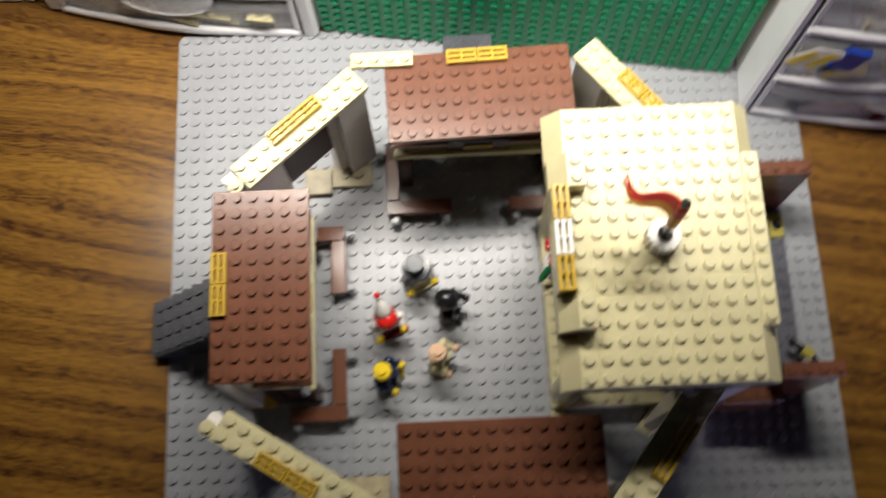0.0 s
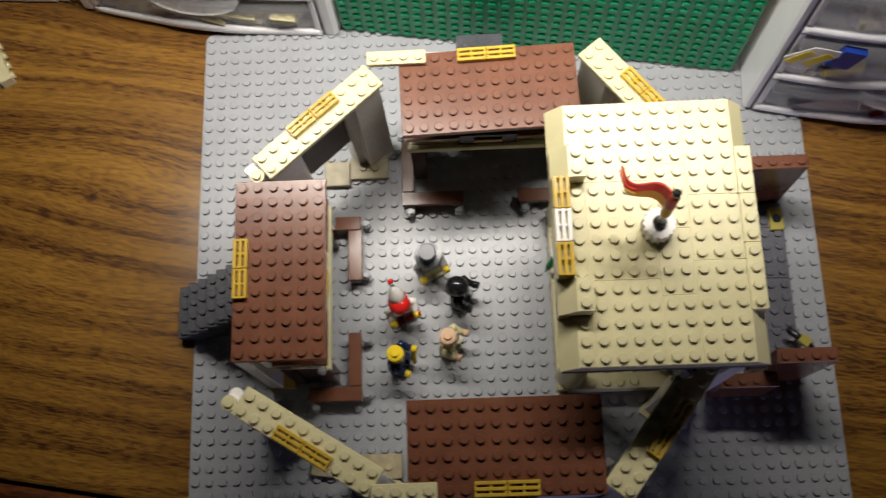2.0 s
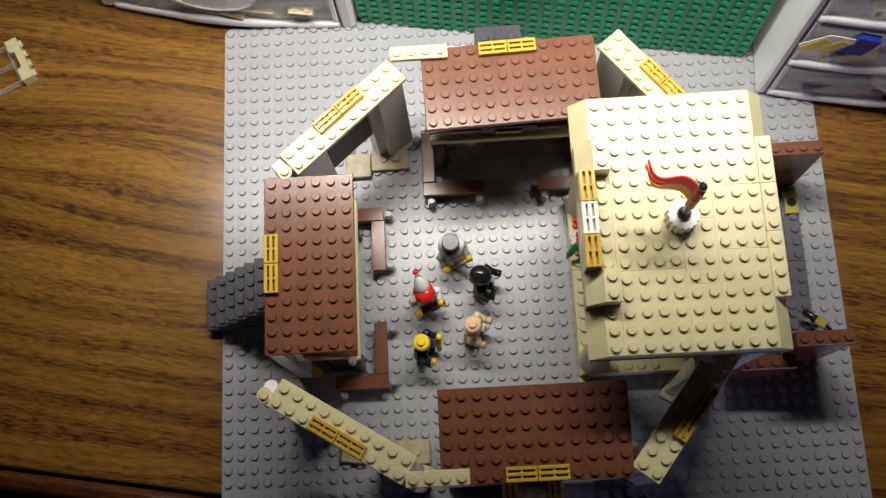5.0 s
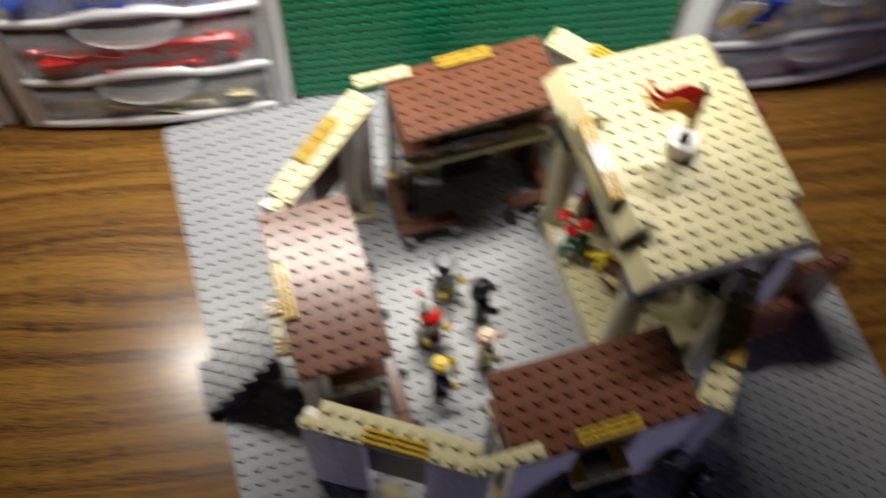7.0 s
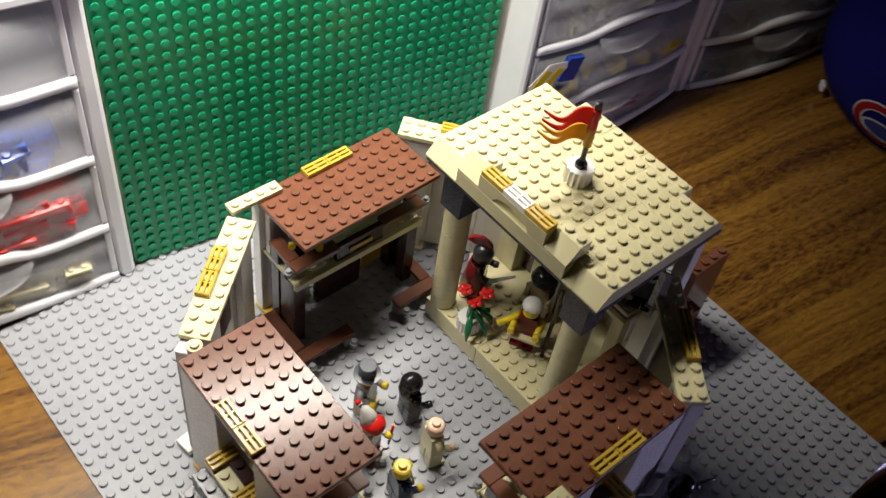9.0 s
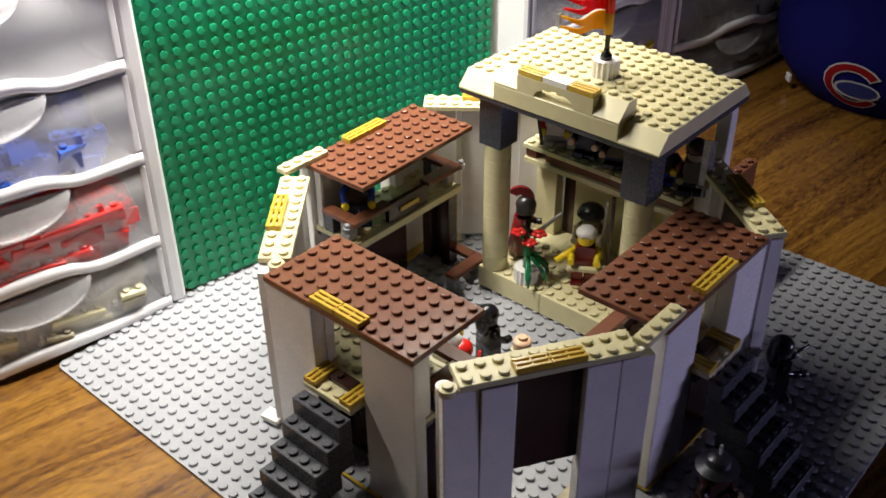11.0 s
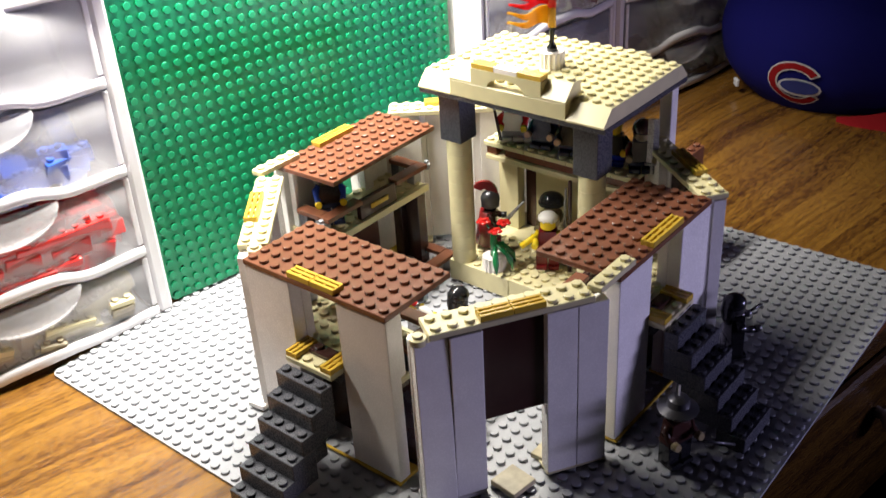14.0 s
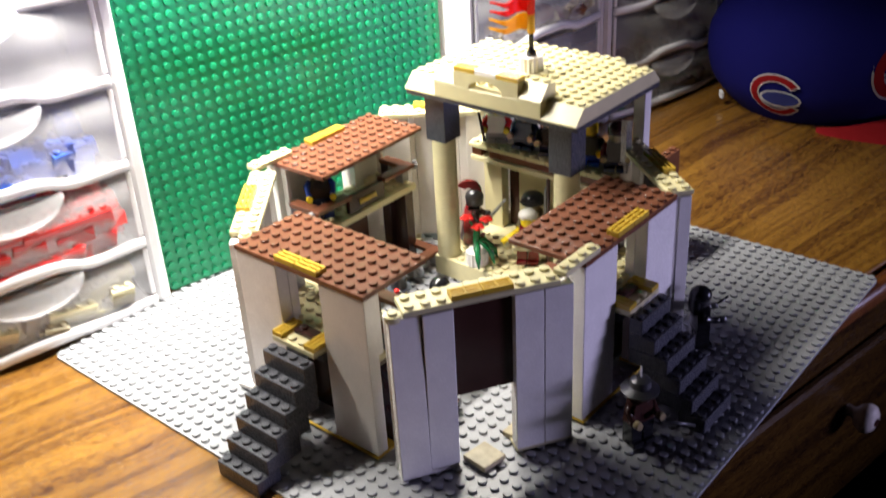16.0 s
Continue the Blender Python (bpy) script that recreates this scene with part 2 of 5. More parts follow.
def wood_material(name="varnished_oak", tone=1.0, red=1.0):
    """Varnished oak: long streaks along x, bent by a slow warp, with dark pores and broad tonal bands."""
    m, nt, bsdf = node_material(name)
    coord = nt.nodes.new("ShaderNodeTexCoord")

    def noise_at(scale, detail, source, rough=0.55):
        mp = nt.nodes.new("ShaderNodeMapping")
        mp.inputs["Scale"].default_value = scale
        nt.links.new(source, mp.inputs["Vector"])
        n = nt.nodes.new("ShaderNodeTexNoise")
        n.inputs["Scale"].default_value, n.inputs["Detail"].default_value, n.inputs["Roughness"].default_value = 1.0, detail, rough
        nt.links.new(mp.outputs[0], n.inputs["Vector"])
        return n

    def mixed(op, a, b, c=None):
        n = nt.nodes.new("ShaderNodeMath")
        n.operation = op
        for k, v in enumerate((a, b, c)):
            if v is None:
                continue
            if isinstance(v, (int, float)):
                n.inputs[k].default_value = v
            else:
                nt.links.new(v, n.inputs[k])
        return n.outputs[0]

    bend = noise_at((2.2, 5.0, 5.0), 2, coord.outputs["Object"])
    warp = nt.nodes.new("ShaderNodeVectorMath")
    warp.operation = "MULTIPLY_ADD"
    nt.links.new(bend.outputs["Color"], warp.inputs[0])
    warp.inputs[1].default_value = (0.0, 0.08, 0.0)
    nt.links.new(coord.outputs["Object"], warp.inputs[2])
    ripple = noise_at((16.0, 40.0, 40.0), 2, coord.outputs["Object"])
    fine_warp = nt.nodes.new("ShaderNodeVectorMath")
    fine_warp.operation = "MULTIPLY_ADD"
    nt.links.new(ripple.outputs["Color"], fine_warp.inputs[0])
    fine_warp.inputs[1].default_value = (0.0, 0.0036, 0.0)
    nt.links.new(warp.outputs[0], fine_warp.inputs[2])
    warp = fine_warp
    broad = noise_at((1.6, 18.0, 18.0), 3, warp.outputs[0])
    rings = noise_at((1.1, 84.0, 84.0), 2.2, warp.outputs[0], 0.55)
    streak = noise_at((14.0, 300.0, 300.0), 4, warp.outputs[0], 0.66)
    pores = noise_at((110.0, 1250.0, 1250.0), 2, warp.outputs[0], 0.6)

    def stretched(source, lo, hi):
        n = nt.nodes.new("ShaderNodeMapRange")
        n.interpolation_type = "SMOOTHSTEP"
        n.inputs["From Min"].default_value, n.inputs["From Max"].default_value = lo, hi
        nt.links.new(source, n.inputs["Value"])
        return n.outputs[0]

    # late wood bands filled with short dark pores, over golden early wood
    band = stretched(rings.outputs["Fac"], 0.42, 0.68)
    dash = stretched(pores.outputs["Fac"], 0.47, 0.58)
    dark = mixed("MULTIPLY", band, mixed("MULTIPLY_ADD", dash, 0.26, 0.27))
    dark = mixed("MULTIPLY_ADD", dash, 0.26, dark)
    dark = mixed("MULTIPLY_ADD", stretched(streak.outputs["Fac"], 0.40, 0.66), 0.20, dark)
    v = mixed("MULTIPLY_ADD", stretched(broad.outputs["Fac"], 0.35, 0.65), 0.16, dark)
    ramp = nt.nodes.new("ShaderNodeValToRGB")
    e = ramp.color_ramp.elements
    e[0].position, e[0].color = 0.0, (0.315, 0.158, 0.026, 1)
    e[1].position, e[1].color = 1.1, (0.036, 0.012, 0.004, 1)
    for pos, col in ((0.3, (0.198, 0.092, 0.016, 1)), (0.62, (0.092, 0.036, 0.008, 1)), (0.85, (0.052, 0.019, 0.005, 1))):
        ramp.color_ramp.elements.new(pos).color = col
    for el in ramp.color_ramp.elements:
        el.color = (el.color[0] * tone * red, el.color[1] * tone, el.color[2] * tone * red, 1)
    nt.links.new(v, ramp.inputs[0])
    nt.links.new(ramp.outputs[0], bsdf.inputs["Base Color"])
    gloss = nt.nodes.new("ShaderNodeMapRange")
    gloss.inputs["To Min"].default_value, gloss.inputs["To Max"].default_value = 0.20, 0.34
    nt.links.new(pores.outputs["Fac"], gloss.inputs["Value"])
    nt.links.new(gloss.outputs[0], bsdf.inputs["Roughness"])
    bsdf.inputs["Coat Weight"].default_value, bsdf.inputs["Coat Roughness"].default_value = 0.55, 0.19
    b = nt.nodes.new("ShaderNodeBump")
    b.inputs["Strength"].default_value, b.inputs["Distance"].default_value = 0.12, 0.0003
    nt.links.new(pores.outputs["Fac"], b.inputs["Height"])
    nt.links.new(b.outputs[0], bsdf.inputs["Normal"])
    return m


OAK = wood_material()
# the same oak at 0.35 of its tone, for the desk front
DKOAK = wood_material("dark_oak", 0.35)
REDOAK = wood_material("red_stained_oak", 0.4, 1.5)


def cloth(name, colour):
    m, nt, bsdf = node_material(name)
    w = nt.nodes.new("ShaderNodeTexNoise")
    w.inputs["Scale"].default_value, w.inputs["Detail"].default_value = 900, 3
    ramp = nt.nodes.new("ShaderNodeValToRGB")
    ramp.color_ramp.elements[0].color = (*[c * 0.75 for c in colour], 1)
    ramp.color_ramp.elements[1].color = (*[c * 1.2 for c in colour], 1)
    nt.links.new(w.outputs["Fac"], ramp.inputs[0])
    nt.links.new(ramp.outputs[0], bsdf.inputs["Base Color"])
    bsdf.inputs["Roughness"].default_value = 0.9
    bsdf.inputs["Specular IOR Level"].default_value = 0.15
    b = nt.nodes.new("ShaderNodeBump")
    b.inputs["Strength"].default_value, b.inputs["Distance"].default_value = 0.3, 0.0005
    nt.links.new(w.outputs["Fac"], b.inputs["Height"])
    nt.links.new(b.outputs[0], bsdf.inputs["Normal"])
    return m


def flag_plastic(name, colour):
    """Thin soft plastic that lets light through."""
    m = plastic(name, colour, rough=0.35, spec=0.3)
    nt = m.node_tree
    glow = nt.nodes.new("ShaderNodeBsdfTranslucent")
    glow.inputs["Color"].default_value = (*colour, 1)
    mix = nt.nodes.new("ShaderNodeMixShader")
    mix.inputs[0].default_value = 0.45
    nt.links.new(nt.nodes["Principled BSDF"].outputs[0], mix.inputs[1])
    nt.links.new(glow.outputs[0], mix.inputs[2])
    nt.links.new(mix.outputs[0], nt.nodes["Material Output"].inputs["Surface"])
    return m


FLAGRED = flag_plastic("red_flag_plastic", (0.75, 0.02, 0.015))
FLAGGOLD = flag_plastic("golden_flag_plastic", (0.75, 0.42, 0.02))
CAPBLUE = cloth("blue_cap_cloth", (0.006, 0.006, 0.115))
CAPRED = cloth("red_cap_cloth", (0.26, 0.008, 0.012))
CAPWHITE = cloth("white_thread", (0.62, 0.62, 0.66))
CAPMID = cloth("mid_blue_thread", (0.035, 0.045, 0.20))
WALLPAINT = cloth("wall_paint", (0.15, 0.14, 0.13))


# ---- mesh building, in studs ----
class Mesh:
    """Collects boxes, cylinders and prisms in studs; o is the origin that is taken off."""

    def __init__(self, o=(0, 0, 0)):
        self.v, self.f, self.s, self.m, self.o, self.mat, self.turn = [], [], [], [], o, 0, None

    def add(self, verts, faces, smooth=False):
        n = len(self.v)
        for p in verts:
            if self.turn is not None:
                p = self.turn @ Vector(p)
            self.v.append((p[0] - self.o[0], p[1] - self.o[1], p[2] - self.o[2]))
        for k, f in enumerate(faces):
            self.f.append([n + i for i in f])
            self.s.append(smooth if isinstance(smooth, bool) else smooth[k])
            self.m.append(self.mat)
        return self

    def box(self, x0, x1, y0, y1, z0, z1, c=0.045):
        """A box with chamfered edges."""
        c = min(c, 0.3 * min(x1 - x0, y1 - y0, z1 - z0))
        lo, hi = (x0, y0, z0), (x1, y1, z1)
        verts, idx = [], {}
        for sx in (0, 1):
            for sy in (0, 1):
                for sz in (0, 1):
                    s = (sx, sy, sz)
                    for a in range(3):
                        p = []
                        for k in range(3):
                            inset = c if k != a else 0.0
                            p.append(hi[k] - inset if s[k] else lo[k] + inset)
                        idx[s, a] = len(verts)
                        verts.append(tuple(p))
        faces = []
        for a in range(3):
            b, d = (a + 1) % 3, (a + 2) % 3
            for side in (0, 1):
                q = []
                for u, w in ((0, 0), (1, 0), (1, 1), (0, 1)):
                    s = [0, 0, 0]
                    s[a], s[b], s[d] = side, u, w
                    q.append(idx[tuple(s), a])
                faces.append(q if side else q[::-1])
            for u in (0, 1):
                for w in (0, 1):
                    s0, s1 = [0, 0, 0], [0, 0, 0]
                    s0[b] = s1[b] = u
                    s0[d] = s1[d] = w
                    s1[a] = 1
                    q = [idx[tuple(s0), b], idx[tuple(s1), b], idx[tuple(s1), d], idx[tuple(s0), d]]
                    faces.append(q if u == w else q[::-1])
        for s in [(i, j, k) for i in (0, 1) for j in (0, 1) for k in (0, 1)]:
            q = [idx[s, 0], idx[s, 1], idx[s, 2]]
            faces.append(q if sum(s) % 2 else q[::-1])
        return self.add(verts, faces)

    def cyl(self, x, y, z0, z1, r0, r1=None, n=16, c=0.03, axis="z"):
        """A turned piece along an axis, with a small chamfer at its top."""
        r1 = r0 if r1 is None else r1
        rings = [(r0, z0), (r1, z1 - c), (r1 - c, z1)]
        return self.lathe(x, y, rings, n, axis)

    def lathe(self, x, y, rings, n=16, axis="z", soft=False):
        """Turned rings; soft: shaded as one rounded form, else with a crisp edge at each ring."""
        verts, faces, smooth = [], [], []

        def ring(r, z):
            first = len(verts)
            for k in range(n):
                a = 2 * math.pi * k / n
                p = (x + r * math.cos(a), y + r * math.sin(a), z)
                verts.append(p if axis == "z" else (p[2], p[0], p[1]) if axis == "x" else (p[1], p[2], p[0]))
            return first

        low = start = ring(*rings[0])
        for i in range(len(rings) - 1):
            high = ring(*rings[i + 1])
            for k in range(n):
                k2 = (k + 1) % n
                faces.append([low + k, low + k2, high + k2, high + k])
                smooth.append(True)
            low = high if soft or i == len(rings) - 2 else ring(*rings[i + 1])
        faces.append([start + k for k in range(n)][::-1])
        faces.append([low + k for k in range(n)])
        smooth += [False, False]
        return self.add(verts, faces, smooth)

    def studs(self, x0, nx, y0, ny, z, skip=(), n=14):
        """Rows of studs on a surface at height z; the first stud's square begins at x0, y0."""
        for i in range(nx):
            for j in range(ny):
                if (i, j) not in skip:
                    self.lathe(x0 + i + 0.5, y0 + j + 0.5, [(0.3, z), (0.3, z + 0.18), (0.27, z + 0.21)], n)
        return self

    def prism(self, poly, a0, a1, axis="y"):
        """A polygon drawn out along an axis. For y the polygon is (x, z), for x it is (y, z), for z it is (x, y)."""
        n = len(poly)
        put = {"y": lambda p, a: (p[0], a, p[1]), "x": lambda p, a: (a, p[0], p[1]), "z": lambda p, a: (p[0], p[1], a)}[axis]
        verts = [put(p, a0) for p in poly] + [put(p, a1) for p in poly]
        faces = [list(range(n)), [n + k for k in range(n)][::-1]]
        faces += [[k, n + k, n + (k + 1) % n, (k + 1) % n] for k in range(n)]
        return self.add(verts, faces)

    def tube(self, pts, r, n=8):
        """A round rod through points."""
        verts, faces, smooth = [], [], []
        for i, p in enumerate(pts):
            p = Vector(p)
            d = (Vector(pts[min(i + 1, len(pts) - 1)]) - Vector(pts[max(i - 1, 0)])).normalized()
            a = d.orthogonal().normalized()
            b = d.cross(a)
            rr = r[i] if isinstance(r, (list, tuple)) else r
            for k in range(n):
                t = 2 * math.pi * k / n
                verts.append(p + (a * math.cos(t) + b * math.sin(t)) * rr)
        for i in range(len(pts) - 1):
            for k in range(n):
                faces.append([i * n + k, i * n + (k + 1) % n, (i + 1) * n + (k + 1) % n, (i + 1) * n + k])
                smooth.append(True)
        faces += [list(range(n))[::-1], [(len(pts) - 1) * n + k for k in range(n)]]
        smooth += [False, False]
        return self.add(verts, faces, smooth)

    def ball(self, x, y, z, rx, ry, rz, n=14, m=9, lo=-1.0, hi=1.0):
        verts, faces = [], []
        for i in range(m + 1):
            t = math.asin(lo + 1e-6) + (math.asin(hi - 1e-6) - math.asin(lo + 1e-6)) * i / m
            for k in range(n):
                a = 2 * math.pi * k / n
                verts.append((x + rx * math.cos(t) * math.cos(a), y + ry * math.cos(t) * math.sin(a), z + rz * math.sin(t)))
        for i in range(m):
            for k in range(n):
                faces.append([i * n + k, i * n + (k + 1) % n, (i + 1) * n + (k + 1) % n, (i + 1) * n + k])
        faces += [list(range(n))[::-1], [m * n + k for k in range(n)]]
        return self.add(verts, faces, True)

    def data(self, name, *mats):
        me = bpy.data.meshes.new(name)
        me.from_pydata([(x * S, y * S, z * S) for x, y, z in self.v], [], self.f)
        for m in mats:
            me.materials.append(m)
        me.polygons.foreach_set("use_smooth", self.s)
        me.polygons.foreach_set("material_index", self.m)
        me.update()
        return me


def thing(name, x, y, z, label, category, turn=0.0, group="", kind=""):
    ob = new(name)
    ob.empty_display_size = 0.01
    ob.matrix_world = pose(x * S, y * S, z * S, 0, 0, turn)
    return tagged(ob, label, category, group, kind)


def solo(name, mesh, mats, x, y, z, label, category, turn=0.0, group="", kind=""):
    """A thing of one mesh."""
    ob = new(name, mesh.data(name, *mats))
    ob.matrix_world = pose(x * S, y * S, z * S, 0, 0, turn)
    return tagged(ob, label, category, group, kind)


def part(name, mesh, material, parent, label=""):
    mats = material if isinstance(material, tuple) else (material,)
    ob = new(name, mesh.data(name, *mats))
    ob.parent = parent
    return tagged(ob, label)


def rotz(a):
    return Matrix.Rotation(radians(a), 3, "Z")

# ---- the room round the desk ----
def room():
    def slab(name, x0, x1, y0, y1, z0, z1, mat, label):
        me = Mesh()
        me.box(x0 / S, x1 / S, y0 / S, y1 / S, z0 / S, z1 / S, 0)
        ob = new(name, me.data(name, mat))
        tagged(ob, label, "wall", "", "structure")
    slab("floor", -2.6, 3.0, -1.2, 2.0, -0.85, -0.75, WALLPAINT, "plain dim floor of the room")
    slab("ceiling", -2.6, 3.0, -1.2, 2.0, 1.75, 1.85, WALLPAINT, "plain ceiling of the room")
    slab("wall_north", -2.6, 3.0, 1.0, 1.1, -0.75, 1.75, WALLPAINT, "plain wall behind the desk")
    slab("wall_west", -2.7, -2.6, -1.2, 2.0, -0.75, 1.75, WALLPAINT, "plain side wall of the room")
    slab("wall_east", 3.0, 3.1, -1.2, 2.0, -0.75, 1.75, WALLPAINT, "plain side wall of the room")
    # wall behind the camera, with a small window opening
    slab("wall_south", -2.6, 3.0, -1.2, -1.1, -0.75, 0.02, WALLPAINT, "plain wall below the window")
    slab("wall_south", -2.6, 0.62, -1.2, -1.1, 0.02, 1.75, WALLPAINT, "plain wall beside the window")
    slab("wall_south", 1.08, 3.0, -1.2, -1.1, 0.02, 1.75, WALLPAINT, "plain wall beside the window")
    slab("wall_south", 0.62, 1.08, -1.2, -1.1, 0.26, 1.75, WALLPAINT, "plain wall above the window")


room()

TURN = -10.0  # the desk, the cabinets and the green board stand askew to the grey baseplate


def desk():
    ob = thing("desk", 0, 9.75, -0.2, "varnished oak desk with a rounded front edge and drawers below", "desk", TURN)
    top = Mesh()
    # board with a worn front edge, and a rounded nosing strip set in front of it
    nose = [(0, -0.3), (0.06, -0.1), (0.22, 0.0), (130, 0.0), (130, -2.6), (0, -2.6)]
    top.prism([(y, z) for y, z in nose], -150, 190, "x")
    part("desktop", top, OAK, ob)
    moulding = Mesh()
    arc = [(-0.95 + 0.85 * math.cos(radians(a)), -1.3 + 1.05 * math.sin(radians(a))) for a in range(0, 181, 9)]
    moulding.prism([(-0.1, -2.5)] + arc + [(-1.8, -1.9), (-1.4, -2.5)], -150, 190, "x")
    part("nosing", moulding, REDOAK, ob, "rounded reddish brown front moulding")
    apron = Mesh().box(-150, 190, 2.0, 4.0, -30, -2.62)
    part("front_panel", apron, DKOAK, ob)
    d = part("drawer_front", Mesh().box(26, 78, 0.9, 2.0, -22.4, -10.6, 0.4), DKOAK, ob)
    kn = Mesh()
    kn.lathe(0, 0, [(0.6, 0), (0.5, 0.6), (0.75, 0.9), (1.25, 1.3), (1.5, 1.9), (1.4, 2.4), (1.0, 2.75), (0.45, 2.9)], 28, soft=True)
    kob = part("knob", kn, CERAMIC, d, "round white ceramic knob")
    kob.matrix_local = pose(52.3 * S, 0.9 * S, -16.5 * S, 90, 0, 0)
    part("screw", Mesh().cyl(0, 0, 2.84, 2.96, 0.42, n=16), DKBROWN, kob, "dark screw head").matrix_local = pose(0, 0, 0)
    return ob


desk()


def stud_field(nx, ny, z=0.0, n=14):
    """All studs of a baseplate as one mesh."""
    return Mesh((nx / 2, ny / 2, 0)).studs(0, nx, 0, ny, z, n=n)


def rounded_slab(mesh, x0, x1, y0, y1, z0, z1, r=0.6):
    pts = []
    for cx, cy, a0 in ((x1 - r, y1 - r, 0), (x0 + r, y1 - r, 90), (x0 + r, y0 + r, 180), (x1 - r, y0 + r, 270)):
        for k in range(5):
            a = radians(a0 + k * 22.5)
            pts.append((cx + r * math.cos(a), cy + r * math.sin(a)))
    mesh.prism(pts[::-1], z0, z1, "z")
    return mesh


def grey_baseplate():
    ob = thing("grey_baseplate", 24, 24, -0.2, "large light grey studded toy baseplate lying on the desk", "baseplate")
    part("plate", rounded_slab(Mesh((24, 24, -0.2)), 0, 48, 0, 48, -0.2, 0.0), PLATEGREY, ob)
    st = stud_field(48, 48, 0.2)
    tagged(part("studs", st, PLATEGREY, ob), kind="stuff")


grey_baseplate()


def green_baseplate():
    ob = thing("green_baseplate", 27.2, 45.35, 0.21, "green studded toy baseplate standing upright as a backdrop", "baseplate", -9.6)
    # built lying, then stood up with its studs to the front
    plate = part("plate", rounded_slab(Mesh((16, 0, -0.0)), 0, 32, 0, 32, -0.2, 0.0), GREEN, ob)
    st = part("studs", Mesh((16, 0, 0)).studs(0, 32, 0, 32, 0.0), GREEN, ob)
    tagged(st, kind="stuff")
    for o in (plate, st):
        o.matrix_local = pose(0, 0, 0, 90, 0, 0)


green_baseplate()


# ---- storage cabinets with frosted drawers ----
WIDE = 22.0
SHELVES = (0.0, 5.55, 12.5, 19.45, 26.4)


def arched(t, wide=0.40):
    return math.exp(-((t / wide) ** 4))


def strip(mesh, path, section):
    """A closed section, a list of (y, z) for each t, carried along x."""
    verts, faces = [], []
    n, m = len(path) - 1, len(section(path[0][1]))
    for x, t in path:
        verts += [(x, y, z) for y, z in section(t)]
    for k in range(n):
        for q in range(m):
            q2 = (q + 1) % m
            faces.append([m * k + q2, m * k + q, m * k + m + q, m * k + m + q2])
    faces += [list(range(m)), [m * n + q for q in range(m)][::-1]]
    mesh.add(verts, faces, [True] * (n * m) + [False, False])
    return mesh


